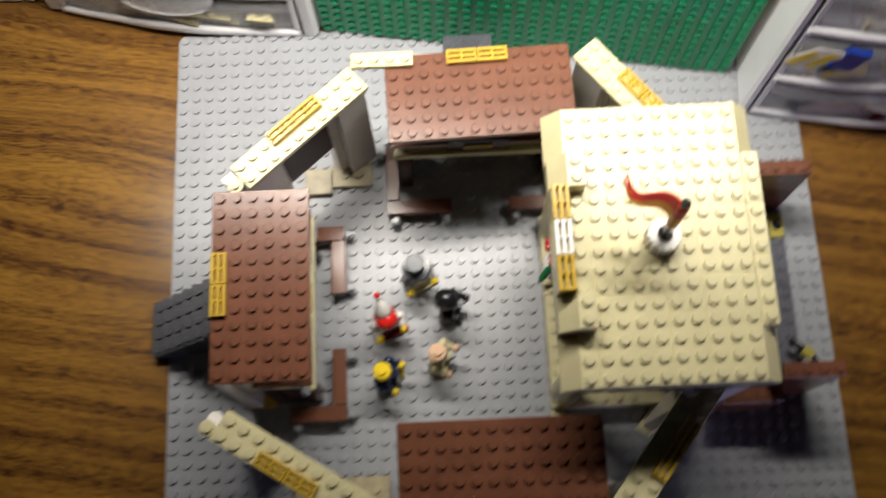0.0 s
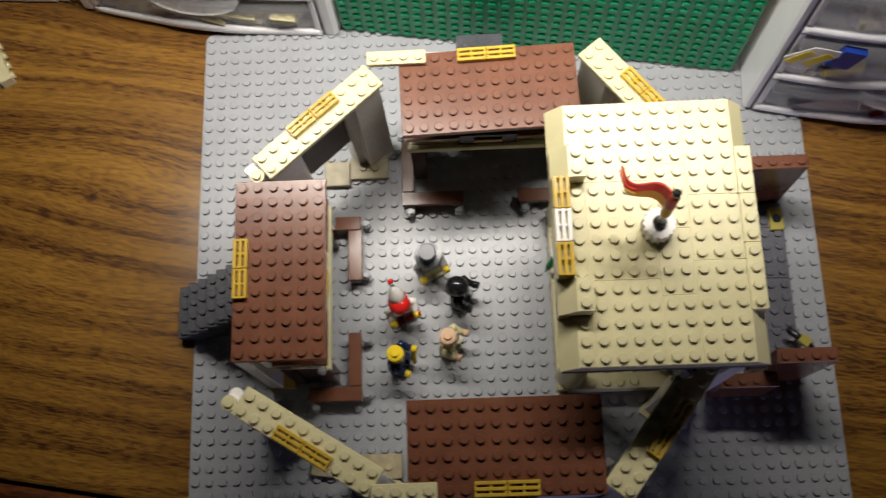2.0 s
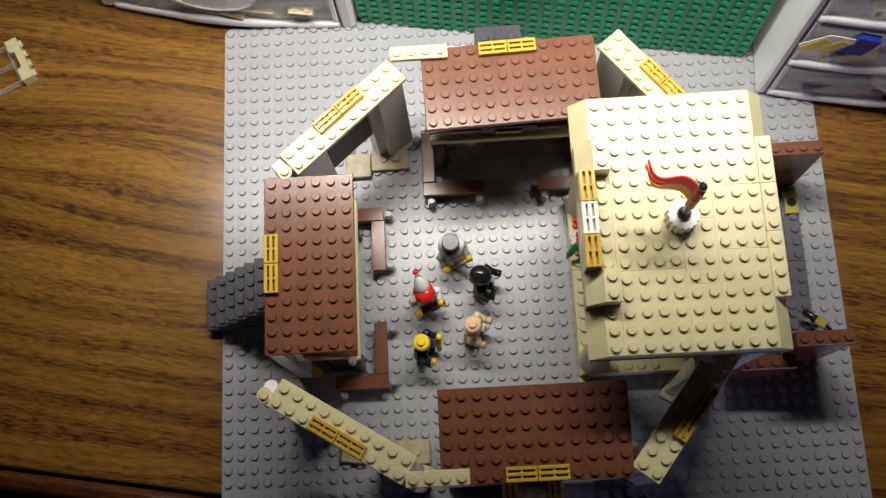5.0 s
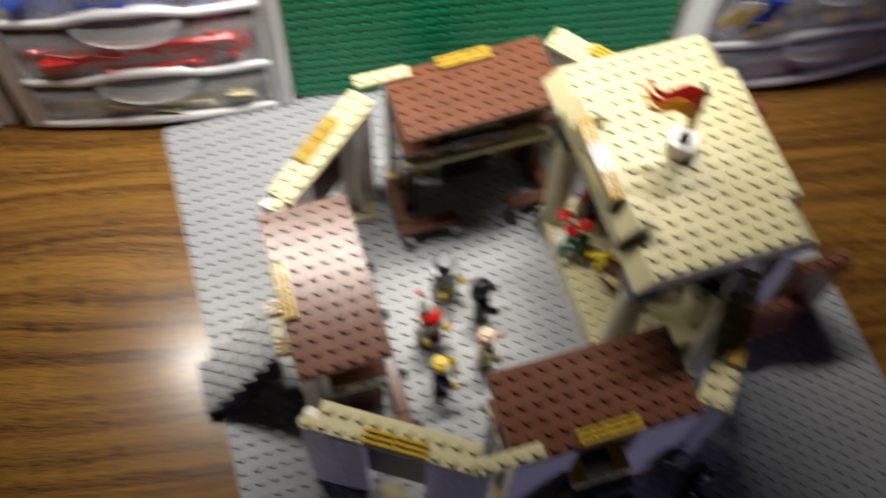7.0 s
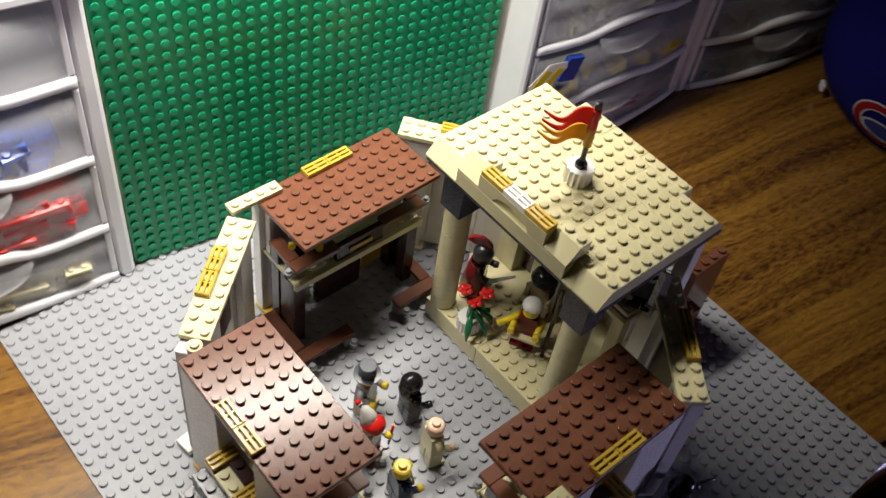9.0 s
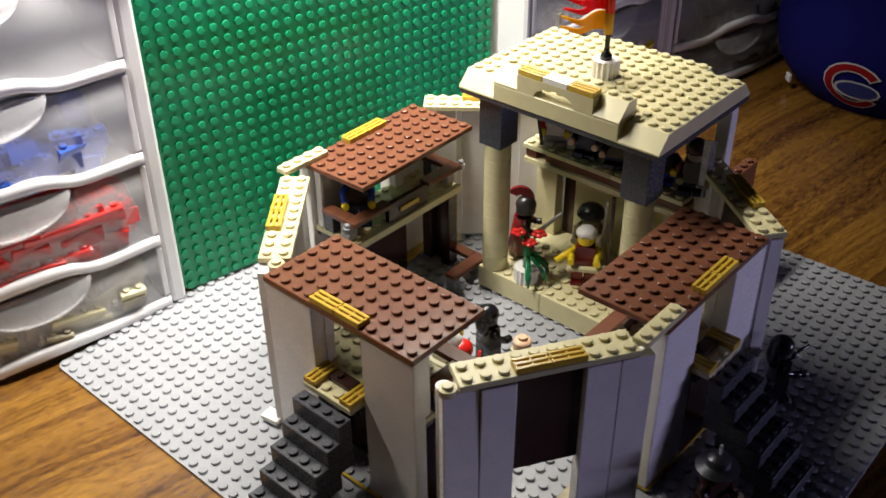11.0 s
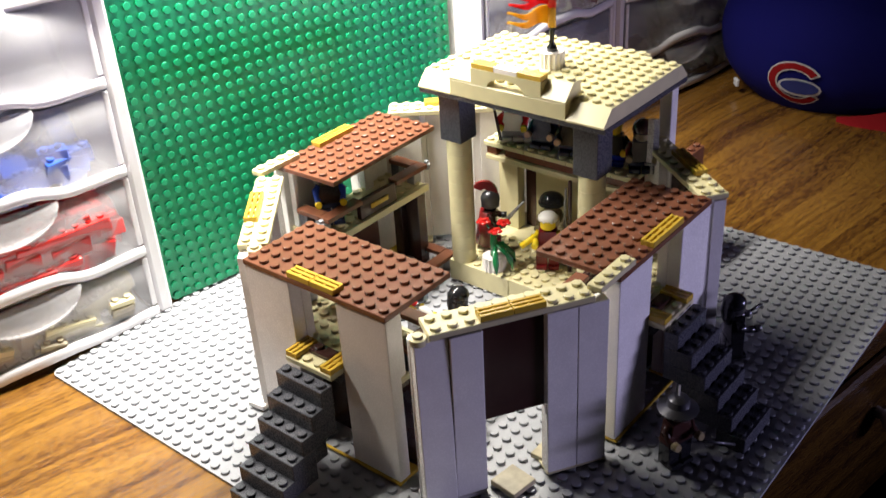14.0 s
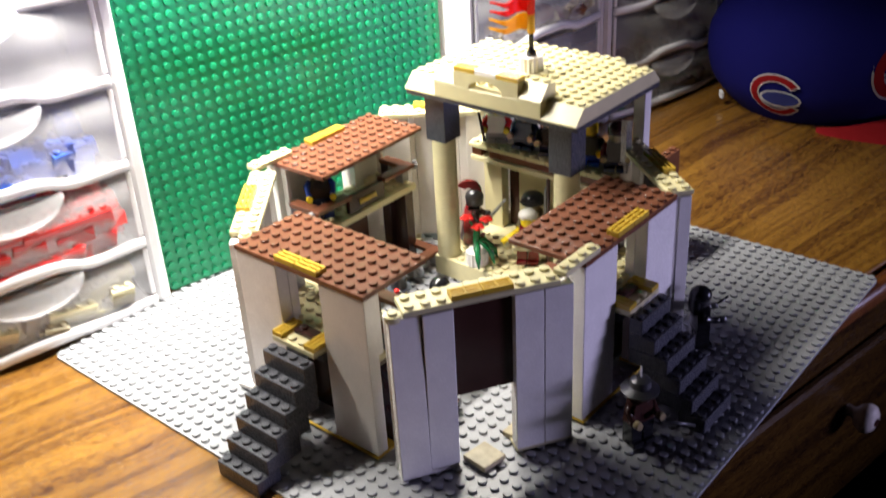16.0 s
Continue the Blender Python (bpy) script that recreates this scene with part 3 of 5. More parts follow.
def cabinet(x, y, turn, label, fills, anchor_right, seed=0, bow=0.0, base=-0.2, post=1.25):
    """x, y: the front corner; fills: the bricks seen through the drawer fronts, from the bottom up."""
    ob = thing("storage_cabinet", x, y, base, label, "drawer unit", turn, "storage cabinets")
    x0, x1 = (-WIDE, 0.0) if anchor_right else (0.0, WIDE)
    top_z, deep = 26.4, 30.0
    for a in (x0, x1 - post):
        part("side", Mesh().box(a, a + post, 0, deep, 0, top_z, 0.3), CABINET, ob)
    part("back", Mesh().box(x0 + post, x1 - post, deep - 0.6, deep, 0, top_z), CABINET, ob)
    part("top", Mesh().box(x0 - 0.2, x1 + 0.2, -0.5, deep, top_z, top_z + 1.1, 0.35), CABINET, ob)
    a, b = x0 + post + 0.08, x1 - post - 0.08
    mid, half, n = (a + b) / 2, (b - a) / 2, 36
    path = [(mid + half * (-1 + 2 * k / n), -1 + 2 * k / n) for k in range(n + 1)]

    def bowed(section, wide=1.0):
        """The same section, pushed out along the bowed front."""
        return lambda t: [(yy - bow * (1 - (t * wide) ** 2), zz) for yy, zz in section(t)]

    for r in range(4):
        z0, z1 = SHELVES[r] + 0.1, SHELVES[r + 1] - 0.1
        pane = strip(Mesh(), path, bowed(lambda t: [(0.04, z0 + 0.6), (0.04, z1 + 0.55 * arched(t)), (0.2, z1 + 0.55 * arched(t)), (0.2, z0 + 0.6)]))
        d = part("drawer", pane, FROST, ob, "milky translucent drawer front")
        d.visible_shadow = False
        rise = 0.95 if r else 0.35
        rail = strip(Mesh(), path, bowed(lambda t: [(0.0 - 0.3 * arched(t), z0 + rise * arched(t)), (-0.14 - 0.3 * arched(t), z0 + 0.2 + rise * arched(t)),
                                              (-0.14 - 0.3 * arched(t), z0 + 0.6 + rise * arched(t)), (0.0 - 0.3 * arched(t), z0 + 0.85 + rise * arched(t)),
                                              (0.25, z0 + 0.85 + rise * arched(t)), (0.25, z0 + rise * arched(t))]))
        # raised rim round the milky pane
        for e0 in (a, b - 0.45):
            part("rim", Mesh().box(e0, e0 + 0.45, -0.06, 0.3, z0 + 1.0, z1 - 0.02, 0.08), CABINET, d)
        part("rail", rail, CABINET, d, "white rounded rail, arched at its middle")
        # lens-shaped pull under the rail above
        pw, m = 3.9, 20
        ppath = [(mid + pw * (-1 + 2 * k / m), -0.999 + 1.998 * k / m) for k in range(m + 1)]

        def lens(t):
            k = max(0.0, 1 - t * t) ** 0.5
            top = z1 + 0.5
            return [(0.02, top), (-0.25 - 0.15 * k, top - 0.3 * k), (-0.3 - 0.35 * k, top - 2.0 * k - 0.15), (-0.2 - 0.33 * k, top - 2.05 * k - 0.15), (-0.15 - 0.1 * k, top - 0.5 * k - 0.1), (0.03, top - 0.15)]

        p = part("pull", strip(Mesh(), ppath, bowed(lens, pw / half)), PULL, d, "milky lens-shaped pull")
        edge = [((xx, *bowed(lens, pw / half)(t)[2]), 0.05 + 0.06 * max(0.0, 1 - t * t) ** 0.5) for xx, t in ppath]
        part("pull_edge", Mesh().tube([q for q, _ in edge], [r_ for _, r_ in edge], 6), PULL, d, "rounded edge of the pull")
        part("tray", Mesh().box(a + 0.3, b - 0.3, 0.9, deep - 1, z0 + 0.3, z0 + 0.5), INNER, d)
        part("tray_back", Mesh().box(a + 0.3, b - 0.3, 7.2, 7.5, z0 + 0.52, z1 - 0.9), INNER, d)
        if r < len(fills) and fills[r]:
            mats, high, count, sizes = fills[r]
            rnd = random.Random(r * 7 + seed)
            pile = Mesh()
            for i in range(count):
                pile.mat = rnd.randrange(len(mats))
                back = rnd.random() ** 3.2
                w, h = rnd.choice(sizes), rnd.choice((0.4, 1.2, 1.2, 1.2))
                tilt = rnd.uniform(-0.25, 0.25) if w < 5 else rnd.uniform(-0.12, 0.12)
                px, py = rnd.uniform(a + 1.0 + w / 2, b - 1.0 - w / 2), 0.72 + abs(w / 2 * math.sin(tilt)) + 4.2 * back
                py -= bow * (1 - ((px - mid) / half) ** 2)
                zz = z0 + 0.6 + rnd.uniform(0, high) * (0.8 + 0.2 * back)
                sub = Mesh().box(-w / 2, w / 2, -0.5, 0.5, 0, h).studs(-w / 2, int(w), -0.5, 1, h, n=8)
                rot = Euler((rnd.uniform(-0.5, 0.5), rnd.uniform(-0.25, 0.25) if w < 5 else rnd.uniform(-0.06, 0.06), tilt)).to_matrix()
                pile.add([rot @ Vector(v) + Vector((px, py, zz)) for v in sub.v], sub.f)
            solo("loose_bricks", pile, mats, x, y, base, "loose toy bricks heaped behind a milky drawer front", "toy bricks", turn, "", "stuff")
    return ob


def row(*mats, high=1.5, count=40, sizes=(1.0, 2.0, 2.0, 3.0, 4.0)):
    return (mats, high, count, sizes)


def beside(x, y, turn, along):
    return x + along * math.cos(radians(turn)), y + along * math.sin(radians(turn))


cabinet(11.1, 47.3, -9.5, "white plastic drawer unit with milky drawers of sorted toy bricks",
        [row(TAN, TAN, DUSTY, high=2.4, count=60, sizes=(2.0, 2.0, 3.0, 4.0)), row(BRICKRED, high=4.4, count=260, sizes=(2.0, 4.0, 4.0, 6.0)), row(BRICKBLUE, high=2.6, count=60, sizes=(2.0, 2.0, 4.0)), None], True, 0, 0.6, 0.02)
lx, ly = beside(11.1, 47.3, -9.5, -23.0)
cabinet(lx, ly + 0.6, -9.5, "white plastic drawer unit at the bright end of the desk",
        [row(BROWN, DKRED, high=2.2, count=50), row(TAN, GREY, high=2.0, count=40), row(GREY, high=1.6, count=20), None], True, 3, 0.6)
cabinet(43.4, 39.3, -4.5, "white plastic drawer unit with dim milky drawers",
        [row(DKRED, DKRED, DKGREY, high=2.2, count=40), row(DKGREY, BLACK, YELLOW, OLIVE, high=1.6, count=26), row(TAN, OLIVE, BROWN, high=2.0, count=30), row(DKGREY, GREY, high=1.2, count=16)], False, 5, 0.9, 0.25, 0.8)
rx, ry = beside(43.4, 39.3, -4.5, 22.6)
cabinet(rx, ry + 0.2, -11.0, "white plastic drawer unit standing in the dark end of the desk",
        [row(DKGREY, LEAF, high=1.4, count=24), row(DKGREY, BLACK, high=1.0, count=20), row(DKGREY, high=1.6, count=14), None], False, 9, 0.9)
# odd pieces lying against a drawer front
ob = thing("striped_sticker", 45.5, 38.45, 10.4, "white sticker sheet with two yellow stripes on a drawer front", "sticker", -13)
part("sheet", Mesh().prism([(-1.75, -0.3), (-1.55, -1.25), (-0.2, -1.7), (1.75, 0.9), (1.65, 1.5), (-0.1, 1.6)], 0.0, 0.05, "y"), WHITE, ob)
for k in (-0.75, 0.45):
    part("stripe", Mesh().prism([(-0.85 + k, -0.75), (-0.25 + k, -1.05), (1.05 + k, 0.75), (0.45 + k, 1.1)], -0.03, -0.005, "y"), YELLOW, ob)
solo("blue_brick", Mesh().prism([(-1.1, -1.1), (0.5, -1.3), (1.1, 1.0), (-0.4, 1.2)], 0.0, 0.6, "y"), (BLUE,), 47.75, 37.95, 10.9, "blue toy piece pressed to a drawer front", "toy brick", -12)


# ---- parts of the toy arena ----
def grille(parent, x, y, z, along="x", mat=None, origin=(0, 0, 0), skew=0.0):
    """A 1 x 2 grille tile: open ribs over the studs, tied at both ends and in the middle."""
    me = Mesh(origin)
    if skew:
        me.turn = rotz(skew)

    def bar(u0, u1, v0, v1, z0, z1):
        if along == "x":
            me.box(x + u0, x + u1, y + v0, y + v1, z + z0, z + z1, 0.03)
        else:
            me.box(x + v0, x + v1, y + u0, y + u1, z + z0, z + z1, 0.03)

    for k in range(3):
        bar(0.02, 1.98, 0.03 + 0.36 * k, 0.25 + 0.36 * k, 0.0, 0.4)
    for e in (0.03, 0.93, 1.83):
        bar(e, e + 0.14, 0.04, 0.96, 0.0, 0.36)
    part("grille_tile", me, mat or GOLD, parent, "ribbed grille tile")


def stud_plate(parent, name, x0, x1, y0, y1, z0, z1, mat, skip=(), label="", origin=(0, 0, 0)):
    g = 0.02
    me = Mesh(origin).box(x0 + g, x1 - g, y0 + g, y1 - g, z0, z1)
    me.studs(x0, round(x1 - x0), y0, round(y1 - y0), z1, skip)
    return part(name, me, mat, parent, label)


def block(parent, name, x0, x1, y0, y1, z0, z1, mat, label=""):
    return part(name, Mesh().box(x0, x1, y0, y1, z0, z1), mat, parent, label)


def clip(parent, x, y, z):
    me = Mesh()
    me.cyl(x, y, z, z + 0.75, 0.2, n=10)
    me.cyl(x, y, z + 0.2, z + 0.5, 0.3, n=10)
    part("clip", me, CLIP, parent, "grey clip")


def gatehouse(x, y, turn, label, skew=0.0, mirror=False, front=5.5, inner=(1.5, 10.6)):
    """Local u runs 12 studs along the outer side, v 6 studs inwards; v = 0 is the outer side with the stairs; front: the balcony's edge."""
    ob = thing("gatehouse", x, y, 0.0, label, "toy building", turn, "gatehouses of the arena")
    # tall white wall panels on both sides of the gate
    for u0 in (0.05, 8.0):
        block(ob, "wall_panel", u0 + 0.01, u0 + 3.95, 0.05, 1.0, 0.42, 12.38, WHITE)
        block(ob, "wall_panel", u0 + (2.95 if u0 < 4 else 0.02), u0 + (3.95 if u0 < 4 else 1.0), 1.01, 1.75, 0.42, 12.38, WHITE)
        block(ob, "foot_plate", u0, u0 + 4, -0.08, 1.9, 0.2, 0.41, GOLD, "thin golden plate under the wall")
    # upper floor with its rails
    f = front
    stud_plate(ob, "upper_floor", 0.3, 11.7, f - 4.4, f - 0.4, 7.2, 7.6, TAN)
    # added dark slab under the floor, to dim the lower room
    block(ob, "floor_joist", 0.4, 11.6, f - 4.3, f - 0.5, 6.8, 7.18, DKBROWN)
    block(ob, "edge_beam", 0.2, 11.8, f - 0.38, f, 7.0, 7.6, TAN)
    for u0, u1 in ((0.2, 4.0), (8.0, 11.8)):
        block(ob, "parapet_rail", u0, u1, f - 1.0, f, 9.0, 9.4, BROWN)
    block(ob, "parapet", 3.9, 8.1, f - 0.7, f - 0.25, 7.62, 9.2, DKBROWN)
    for u0 in (0.2, 10.8):
        block(ob, "side_rail", u0, u0 + 1.0, 1.9, f - 1.02, 9.0, 9.4, BROWN)
        block(ob, "side_post", u0 + 0.1, u0 + 0.9, 2.0, 2.9, 7.62, 8.98, DKGREY)
        block(ob, "side_post", u0 + 0.1, u0 + 0.9, f - 1.6, f - 0.72, 7.62, 8.98, GREY)
        clip(ob, u0 + (-0.35 if u0 < 5 else 1.35), f - 0.4, 8.7)
    block(ob, "gold_tile", 5.0, 7.0, f - 0.23, f - 0.1, 8.2, 8.6, GOLD)
    # posts and the dark panels of the lower room
    for u0 in (0.3, 10.7):
        block(ob, "post", u0, u0 + 1.0, f - 1.3, f - 0.4, 0.2, 7.18, DKBROWN)
        block(ob, "post", u0, u0 + 1.0, 2.0, 2.95, 0.2, 7.18, DKBROWN)
    for u0 in (0.4, 11.25):
        block(ob, "side_panel", u0, u0 + 0.35, 2.97, f - 1.32, 0.2, 7.18, DKBROWN)
        block(ob, "upper_side_panel", u0, u0 + 0.35, 1.2, 1.78, 7.62, 12.38, WHITE)
    block(ob, "inner_panel", *inner, 2.2, 2.7, 0.2, 7.18, DKBROWN, "dark brown inner wall panel")
    block(ob, "sill_plate", 4.06, 7.98, -0.08, 0.12, 0.2, 0.36, GOLD, "thin golden plate under the gate")
    # roof
    thing_roof(ob, skew, mirror)
    return ob


def thing_roof(ob, skew, mirror):
    me = Mesh()
    me.turn = rotz(skew)
    me.box(0.0, 12.0, 0.0, 6.0, 12.4, 12.8)
    skip = {(i, 0) for i in ((0, 1) if mirror == "low" else (10, 11) if mirror == "high" else ())}
    me.studs(0, 12, 0, 6, 12.8, skip)
    me.turn = None
    roof = part("roof_plate", me, BROWN, ob, "reddish brown studded roof plate")
    for k in range(2):
        grille(ob, 4 + 2 * k, 0.0, 12.8, skew=skew)
    return roof


# local u, v of the left house: u = world -y, v = world x
gatehouse(6.0, 30.15, -90, "white-walled toy gatehouse with a brown roof beside the grey stairs", front=5.6)
gatehouse(28.9, 39.3, 180, "white toy gatehouse with a brown roof before the green board", 1.8, "high", 5.3, (3.9, 8.1))
gatehouse(17.0, 9.4, 0, "shaded toy gatehouse with brown roof above dark stairs", 0.0, "low")


def staircase(x, y, z, turn, label):
    """Local: climbs along +v, 4 studs wide in u."""
    ob = thing("staircase", x, y, z, label, "toy stairs", turn, "stairs to the gatehouses")
    for k in range(6):
        me = Mesh().box(0.02, 3.98, k + 0.01, k + 1.99 if k < 5 else k + 1.0, 1.2 * k, 1.2 * k + 1.19)
        me.studs(0, 4, k, 1, 1.2 * k + 1.19)
        part("step", me, DKGREY, ob)
        if k > 1:
            part("support_brick", Mesh().box(0.05, 3.95, k + 0.6, k + 1.95 if k < 5 else k + 1.0, 1.2 * (k - 1) - 0.0, 1.2 * k - 0.01), DKGREY, ob)
    return ob


def landing(x, y, z, turn, label):
    ob = thing("landing", x, y, z, label, "toy platform", turn, "landings of the stairs")
    me = Mesh().box(0.02, 3.98, 0.02, 2.5, 0, 0.4)
    me.studs(1, 2, 0, 1, 0.4).studs(1, 2, 1, 1, 0.4, {(0, 0), (1, 0)})
    part("plate", me, TAN, ob)
    for u in (0, 3):
        grille(ob, u, 0.05, 0.4, "y")
    part("tile", Mesh().box(1.1, 2.9, 1.05, 1.95, 0.4, 0.75).cyl(1.6, 1.5, 0.75, 0.95, 0.3), DKBROWN, ob)
    part("bracket", Mesh().box(0.2, 3.8, 0.9, 2.4, -0.8, -0.01), DKGREY, ob)
    return ob


staircase(-1.0, 26.15, -0.2, -90, "dark grey toy brick stairs rising to a golden landing")
landing(4.95, 26.15, 7.2, -90, "tan landing with two golden grille tiles at the stair head")
me = Mesh()
for k in range(6):
    me.box(-1.75, 1.75, -1.5, 1.5, 1.2 * k, 1.2 * k + 1.19)
solo("rear_stair_block", me.studs(-1.5, 3, -1.0, 2, 7.19), (DKGREY,), 22.6, 41.7, 0.0, "dark grey stack of toy bricks behind the back gatehouse", "toy bricks")
staircase(20.85, 2.3, 0.0, 0, "dark grey toy brick stairs in deep shade")
landing(20.85, 8.25, 7.2, 0, "shaded tan landing with golden grille tiles at the stair head")


def curtain_wall(x, y, turn, label, post=None, solid=False, longer=0.0):
    """Local: u 10 studs along, v = 0 the outer edge, 2 studs thick on top; post: the end, 0 or 10, that has a round post."""
    ob = thing("curtain_wall", x, y, 0.0, label, "toy wall", turn, "slanting walls of the arena")
    top = Mesh().box(0, 10, 0, 2, 12.4, 12.8)
    top.studs(0, 10, 0, 2, 12.8)
    part("top_plate", top, TAN, ob, "tan studded plate")
    for k in range(2):
        grille(ob, 3 + 2 * k, 0.02, 12.8, "x")
    lo, hi = (-0.9 if post == 0 else 0.03), (10.9 if post == 10 else 9.97 + longer)
    panels = [(lo, (lo + 3.1) / 2 - 0.03), ((lo + 3.1) / 2 + 0.03, 3.08), (7.0, (hi + 7) / 2 - 0.02), ((hi + 7) / 2 + 0.02, hi)]
    for k, (u0, u1) in enumerate(panels):
        me = Mesh()
        tip = 1 if post == 0 else 2 if post == 10 else 9
        me.turn = Matrix.Rotation(radians(1.1 if k == tip else -0.3 if k == 0 else 0), 3, "X")
        me.box(u0, u1, 0.05 + (0.14 if k == tip else 0), 0.98, 0.42, 12.3)
        part("wall_panel", me, WHITE, ob)
    if solid:
        for u0 in (3.1, 5.05):
            part("wall_panel", Mesh().box(u0, u0 + 1.92, 0.1, 0.98, 0.42, 12.38), WHITE, ob)
    else:
        part("door_panel", Mesh().box(3.1, 6.98, 0.45, 0.85, 5.6, 12.38), DKBROWN, ob, "dark brown hanging door panel")
    part("inner_panel", Mesh().box(7.4, 9.9, 1.0, 1.7, 0.42, 12.38), WHITE, ob)
    part("inner_panel", Mesh().box(0.1, 2.4, 1.0, 1.6, 0.42, 12.38), WHITE, ob)
    if post is not None:
        pu = -0.52 if post == 0 else 10.52
        pv, pz = (0.5, 12.15) if post == 0 else (1.2, 12.4)
        me = Mesh().cyl(pu, pv, pz, pz + 0.4, 0.5, n=20).cyl(pu, pv, pz + 0.4, pz + 0.6, 0.3)
        part("round_plate", me, TAN, ob)
        part("round_post", Mesh().cyl(pu, pv + (0.65 if post == 0 else 0), 0.42, pz - 0.01, 0.46, n=20), WHITE, ob)
    for u0, u1 in ((lo, 3.0), (7.0, hi)):
        part("foot_plate", Mesh().box(u0, u1, 0.1, 1.9, 0.2, 0.41), WHITE if u0 < 3 else TAN, ob)
    return ob


curtain_wall(6.07, 14.95, -32.4, "slanting white toy wall with a tan studded top and a dark door", 0, longer=0.95)
curtain_wall(14.55, 38.35, 221.0, "slanting white toy wall with a tan top near the green board", 10)
curtain_wall(36.9, 31.75, 128.3, "slanting white toy wall running behind the tan palace roof", None, True)
curtain_wall(30.4, 8.85, 52.0, "slanting white toy wall half hidden in the palace's shade")
for x0, y0, lab in ((14.8, 9.4, "tan 1 x 4 plate tying roof and slanting wall in front"), (14.8, 38.05, "tan 1 x 4 plate tying roof and wall at the back")):
    me = Mesh().box(-2, 2, -0.5, 0.5, 0, 0.4).studs(-2, 4, -0.5, 1, 0.4)
    solo("tie_plate", me, (TAN,), x0 + 2, y0 + 0.5, 12.8, lab, "toy plate", 0, "tie plates")


# ---- the palace ----
def palace():
    ox, oy = 32.0, 24.15
    ob = thing("palace", ox + 0.2, oy, 0.0, "tan toy palace with two round columns and a broad studded roof", "toy building")
    O = (ox, oy, 0)

    def put(name, me, mat, label=""):
        return part(name, me, mat, ob, label)

    # platform
    for a, b in ((17.1, 25.1), (25.1, 31.1)):
        put("platform_brick", Mesh(O).box(27.1, 38.0, a + 0.01, b - 0.01, 0.2, 2.0), TAN)
    put("platform_studs", Mesh(O).studs(27.1, 6, 17.1, 14, 2.0, {(0, 0), (0, 13), (1, 0), (1, 13)}), TAN)
    put("foot_strip", Mesh(O).box(27.05, 27.9, 15.2, 17.05, 0.2, 1.2), TAN)
    # columns of nine round bricks, with grey capitals
    for cy in (18.15, 30.15):
        for k in range(9):
            me = Mesh(O).lathe(28.0, cy, [(0.97, 2.0 + 1.2 * k), (0.99, 2.02 + 1.2 * k), (0.99, 3.18 + 1.2 * k), (0.97, 3.2 + 1.2 * k)], 32)
            put("column_drum", me, TAN)
        me = Mesh(O).box(27.0, 29.0, cy - 1.0, cy + 1.0, 12.8, 16.8)
        put("capital", me, DKGREY, "dark grey square capital")
    # rear white posts and wall
    for cy in (17.05, 30.9):
        put("rear_post", Mesh(O).box(36.6, 37.6, cy - 0.5, cy + 0.5, 0.2, 16.8), WHITE)
    for y0, y1, z1 in ((18.9, 20.9, 10.1), (27.4, 29.4, 16.8)):
        put("rear_panel", Mesh(O).box(37.0, 37.9, y0, y1, 0.2, z1), WHITE)
    put("rear_panel", Mesh(O).box(37.2, 37.9, 20.95, 27.35, 2.02, 9.0), TAN)
    # balcony
    for k in range(7):
        y0 = 17.3 + 2 * k
        put("balcony_plate", Mesh(O).box(32.6, 36.5, y0 + 0.01, y0 + 1.99, 10.2, 10.6).studs(32.5, 4, y0, 2, 10.6), TAN)
    put("balcony_beam", Mesh(O).box(33.0, 36.4, 17.6, 29.4, 9.4, 10.19), BROWN)
    put("balcony_beam_end", Mesh(O).box(32.9, 34.0, 30.2, 31.2, 9.4, 10.19), BROWN)
    put("balcony_base", Mesh(O).box(32.7, 36.4, 17.4, 31.2, 8.95, 9.38), TAN)
    for y0, y1 in ((18.2, 19.2), (21.2, 22.2), (29.15, 31.1)):
        put("balcony_post", Mesh(O).box(34.4, 35.4, y0, y1, 2.02, 8.93), TAN)
    put("pole", Mesh(O).cyl(30.6, 21.6, 2.0, 10.2, 0.16, n=12), DKBROWN, "thin dark brown pole")
    # dark brown sheet that stands for the shade in the slot
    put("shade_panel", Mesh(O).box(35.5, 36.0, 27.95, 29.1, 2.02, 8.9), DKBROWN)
    put("inner_wall", Mesh(O).box(35.3, 36.0, 22.2, 27.93, 2.02, 8.9), TAN)
    # roof: a dark plate, then bricks and slopes
    put("roof_underplate", Mesh(O).box(26.1, 37.95, 16.1, 32.2, 16.8, 17.2), DKGREY)
    y0, y1 = 16.15, 32.2
    put("roof_core", Mesh(O).box(27.0, 36.49, y0, y1 - 0.02, 17.2, 18.37, 0), TAN)
    # flat bricks laid in different lengths, so that their joints show
    rnd = random.Random(4)
    for cx, wide, cuts in ((27, 1, (3, 2, 6, 2, 3)), (28, 4, (5, 6, 5)), (32, 2, (4, 4, 4, 4)), (34, 3, (6, 4, 6))):
        y = y0
        for ln in cuts:
            me = Mesh(O).box(cx + 0.012, cx + wide - 0.012, y + 0.012, y + ln - 0.012, 18.0, 18.4, 0.03)
            skip = set()
            for i in range(wide):
                for j in range(ln):
                    if 3 <= y - y0 + j < 5 and cx == 27 or 11 <= y - y0 + j < 13 and cx == 27:
                        skip.add((i, j))
                    if cx + i in (31, 32) and 7 <= y - y0 + j < 9:
                        skip.add((i, j))
            me.studs(cx, wide, y, ln, 18.4, skip)
            put("roof_brick", me, TAN)
            y += ln
    for a, b in ((3, 7), (7, 10), (10, 13)):
        me = Mesh(O).box(37.01, 38.0, y0 + a, y0 + b - 0.01, 17.2, 18.4).studs(37, 1, y0 + a, b - a, 18.4)
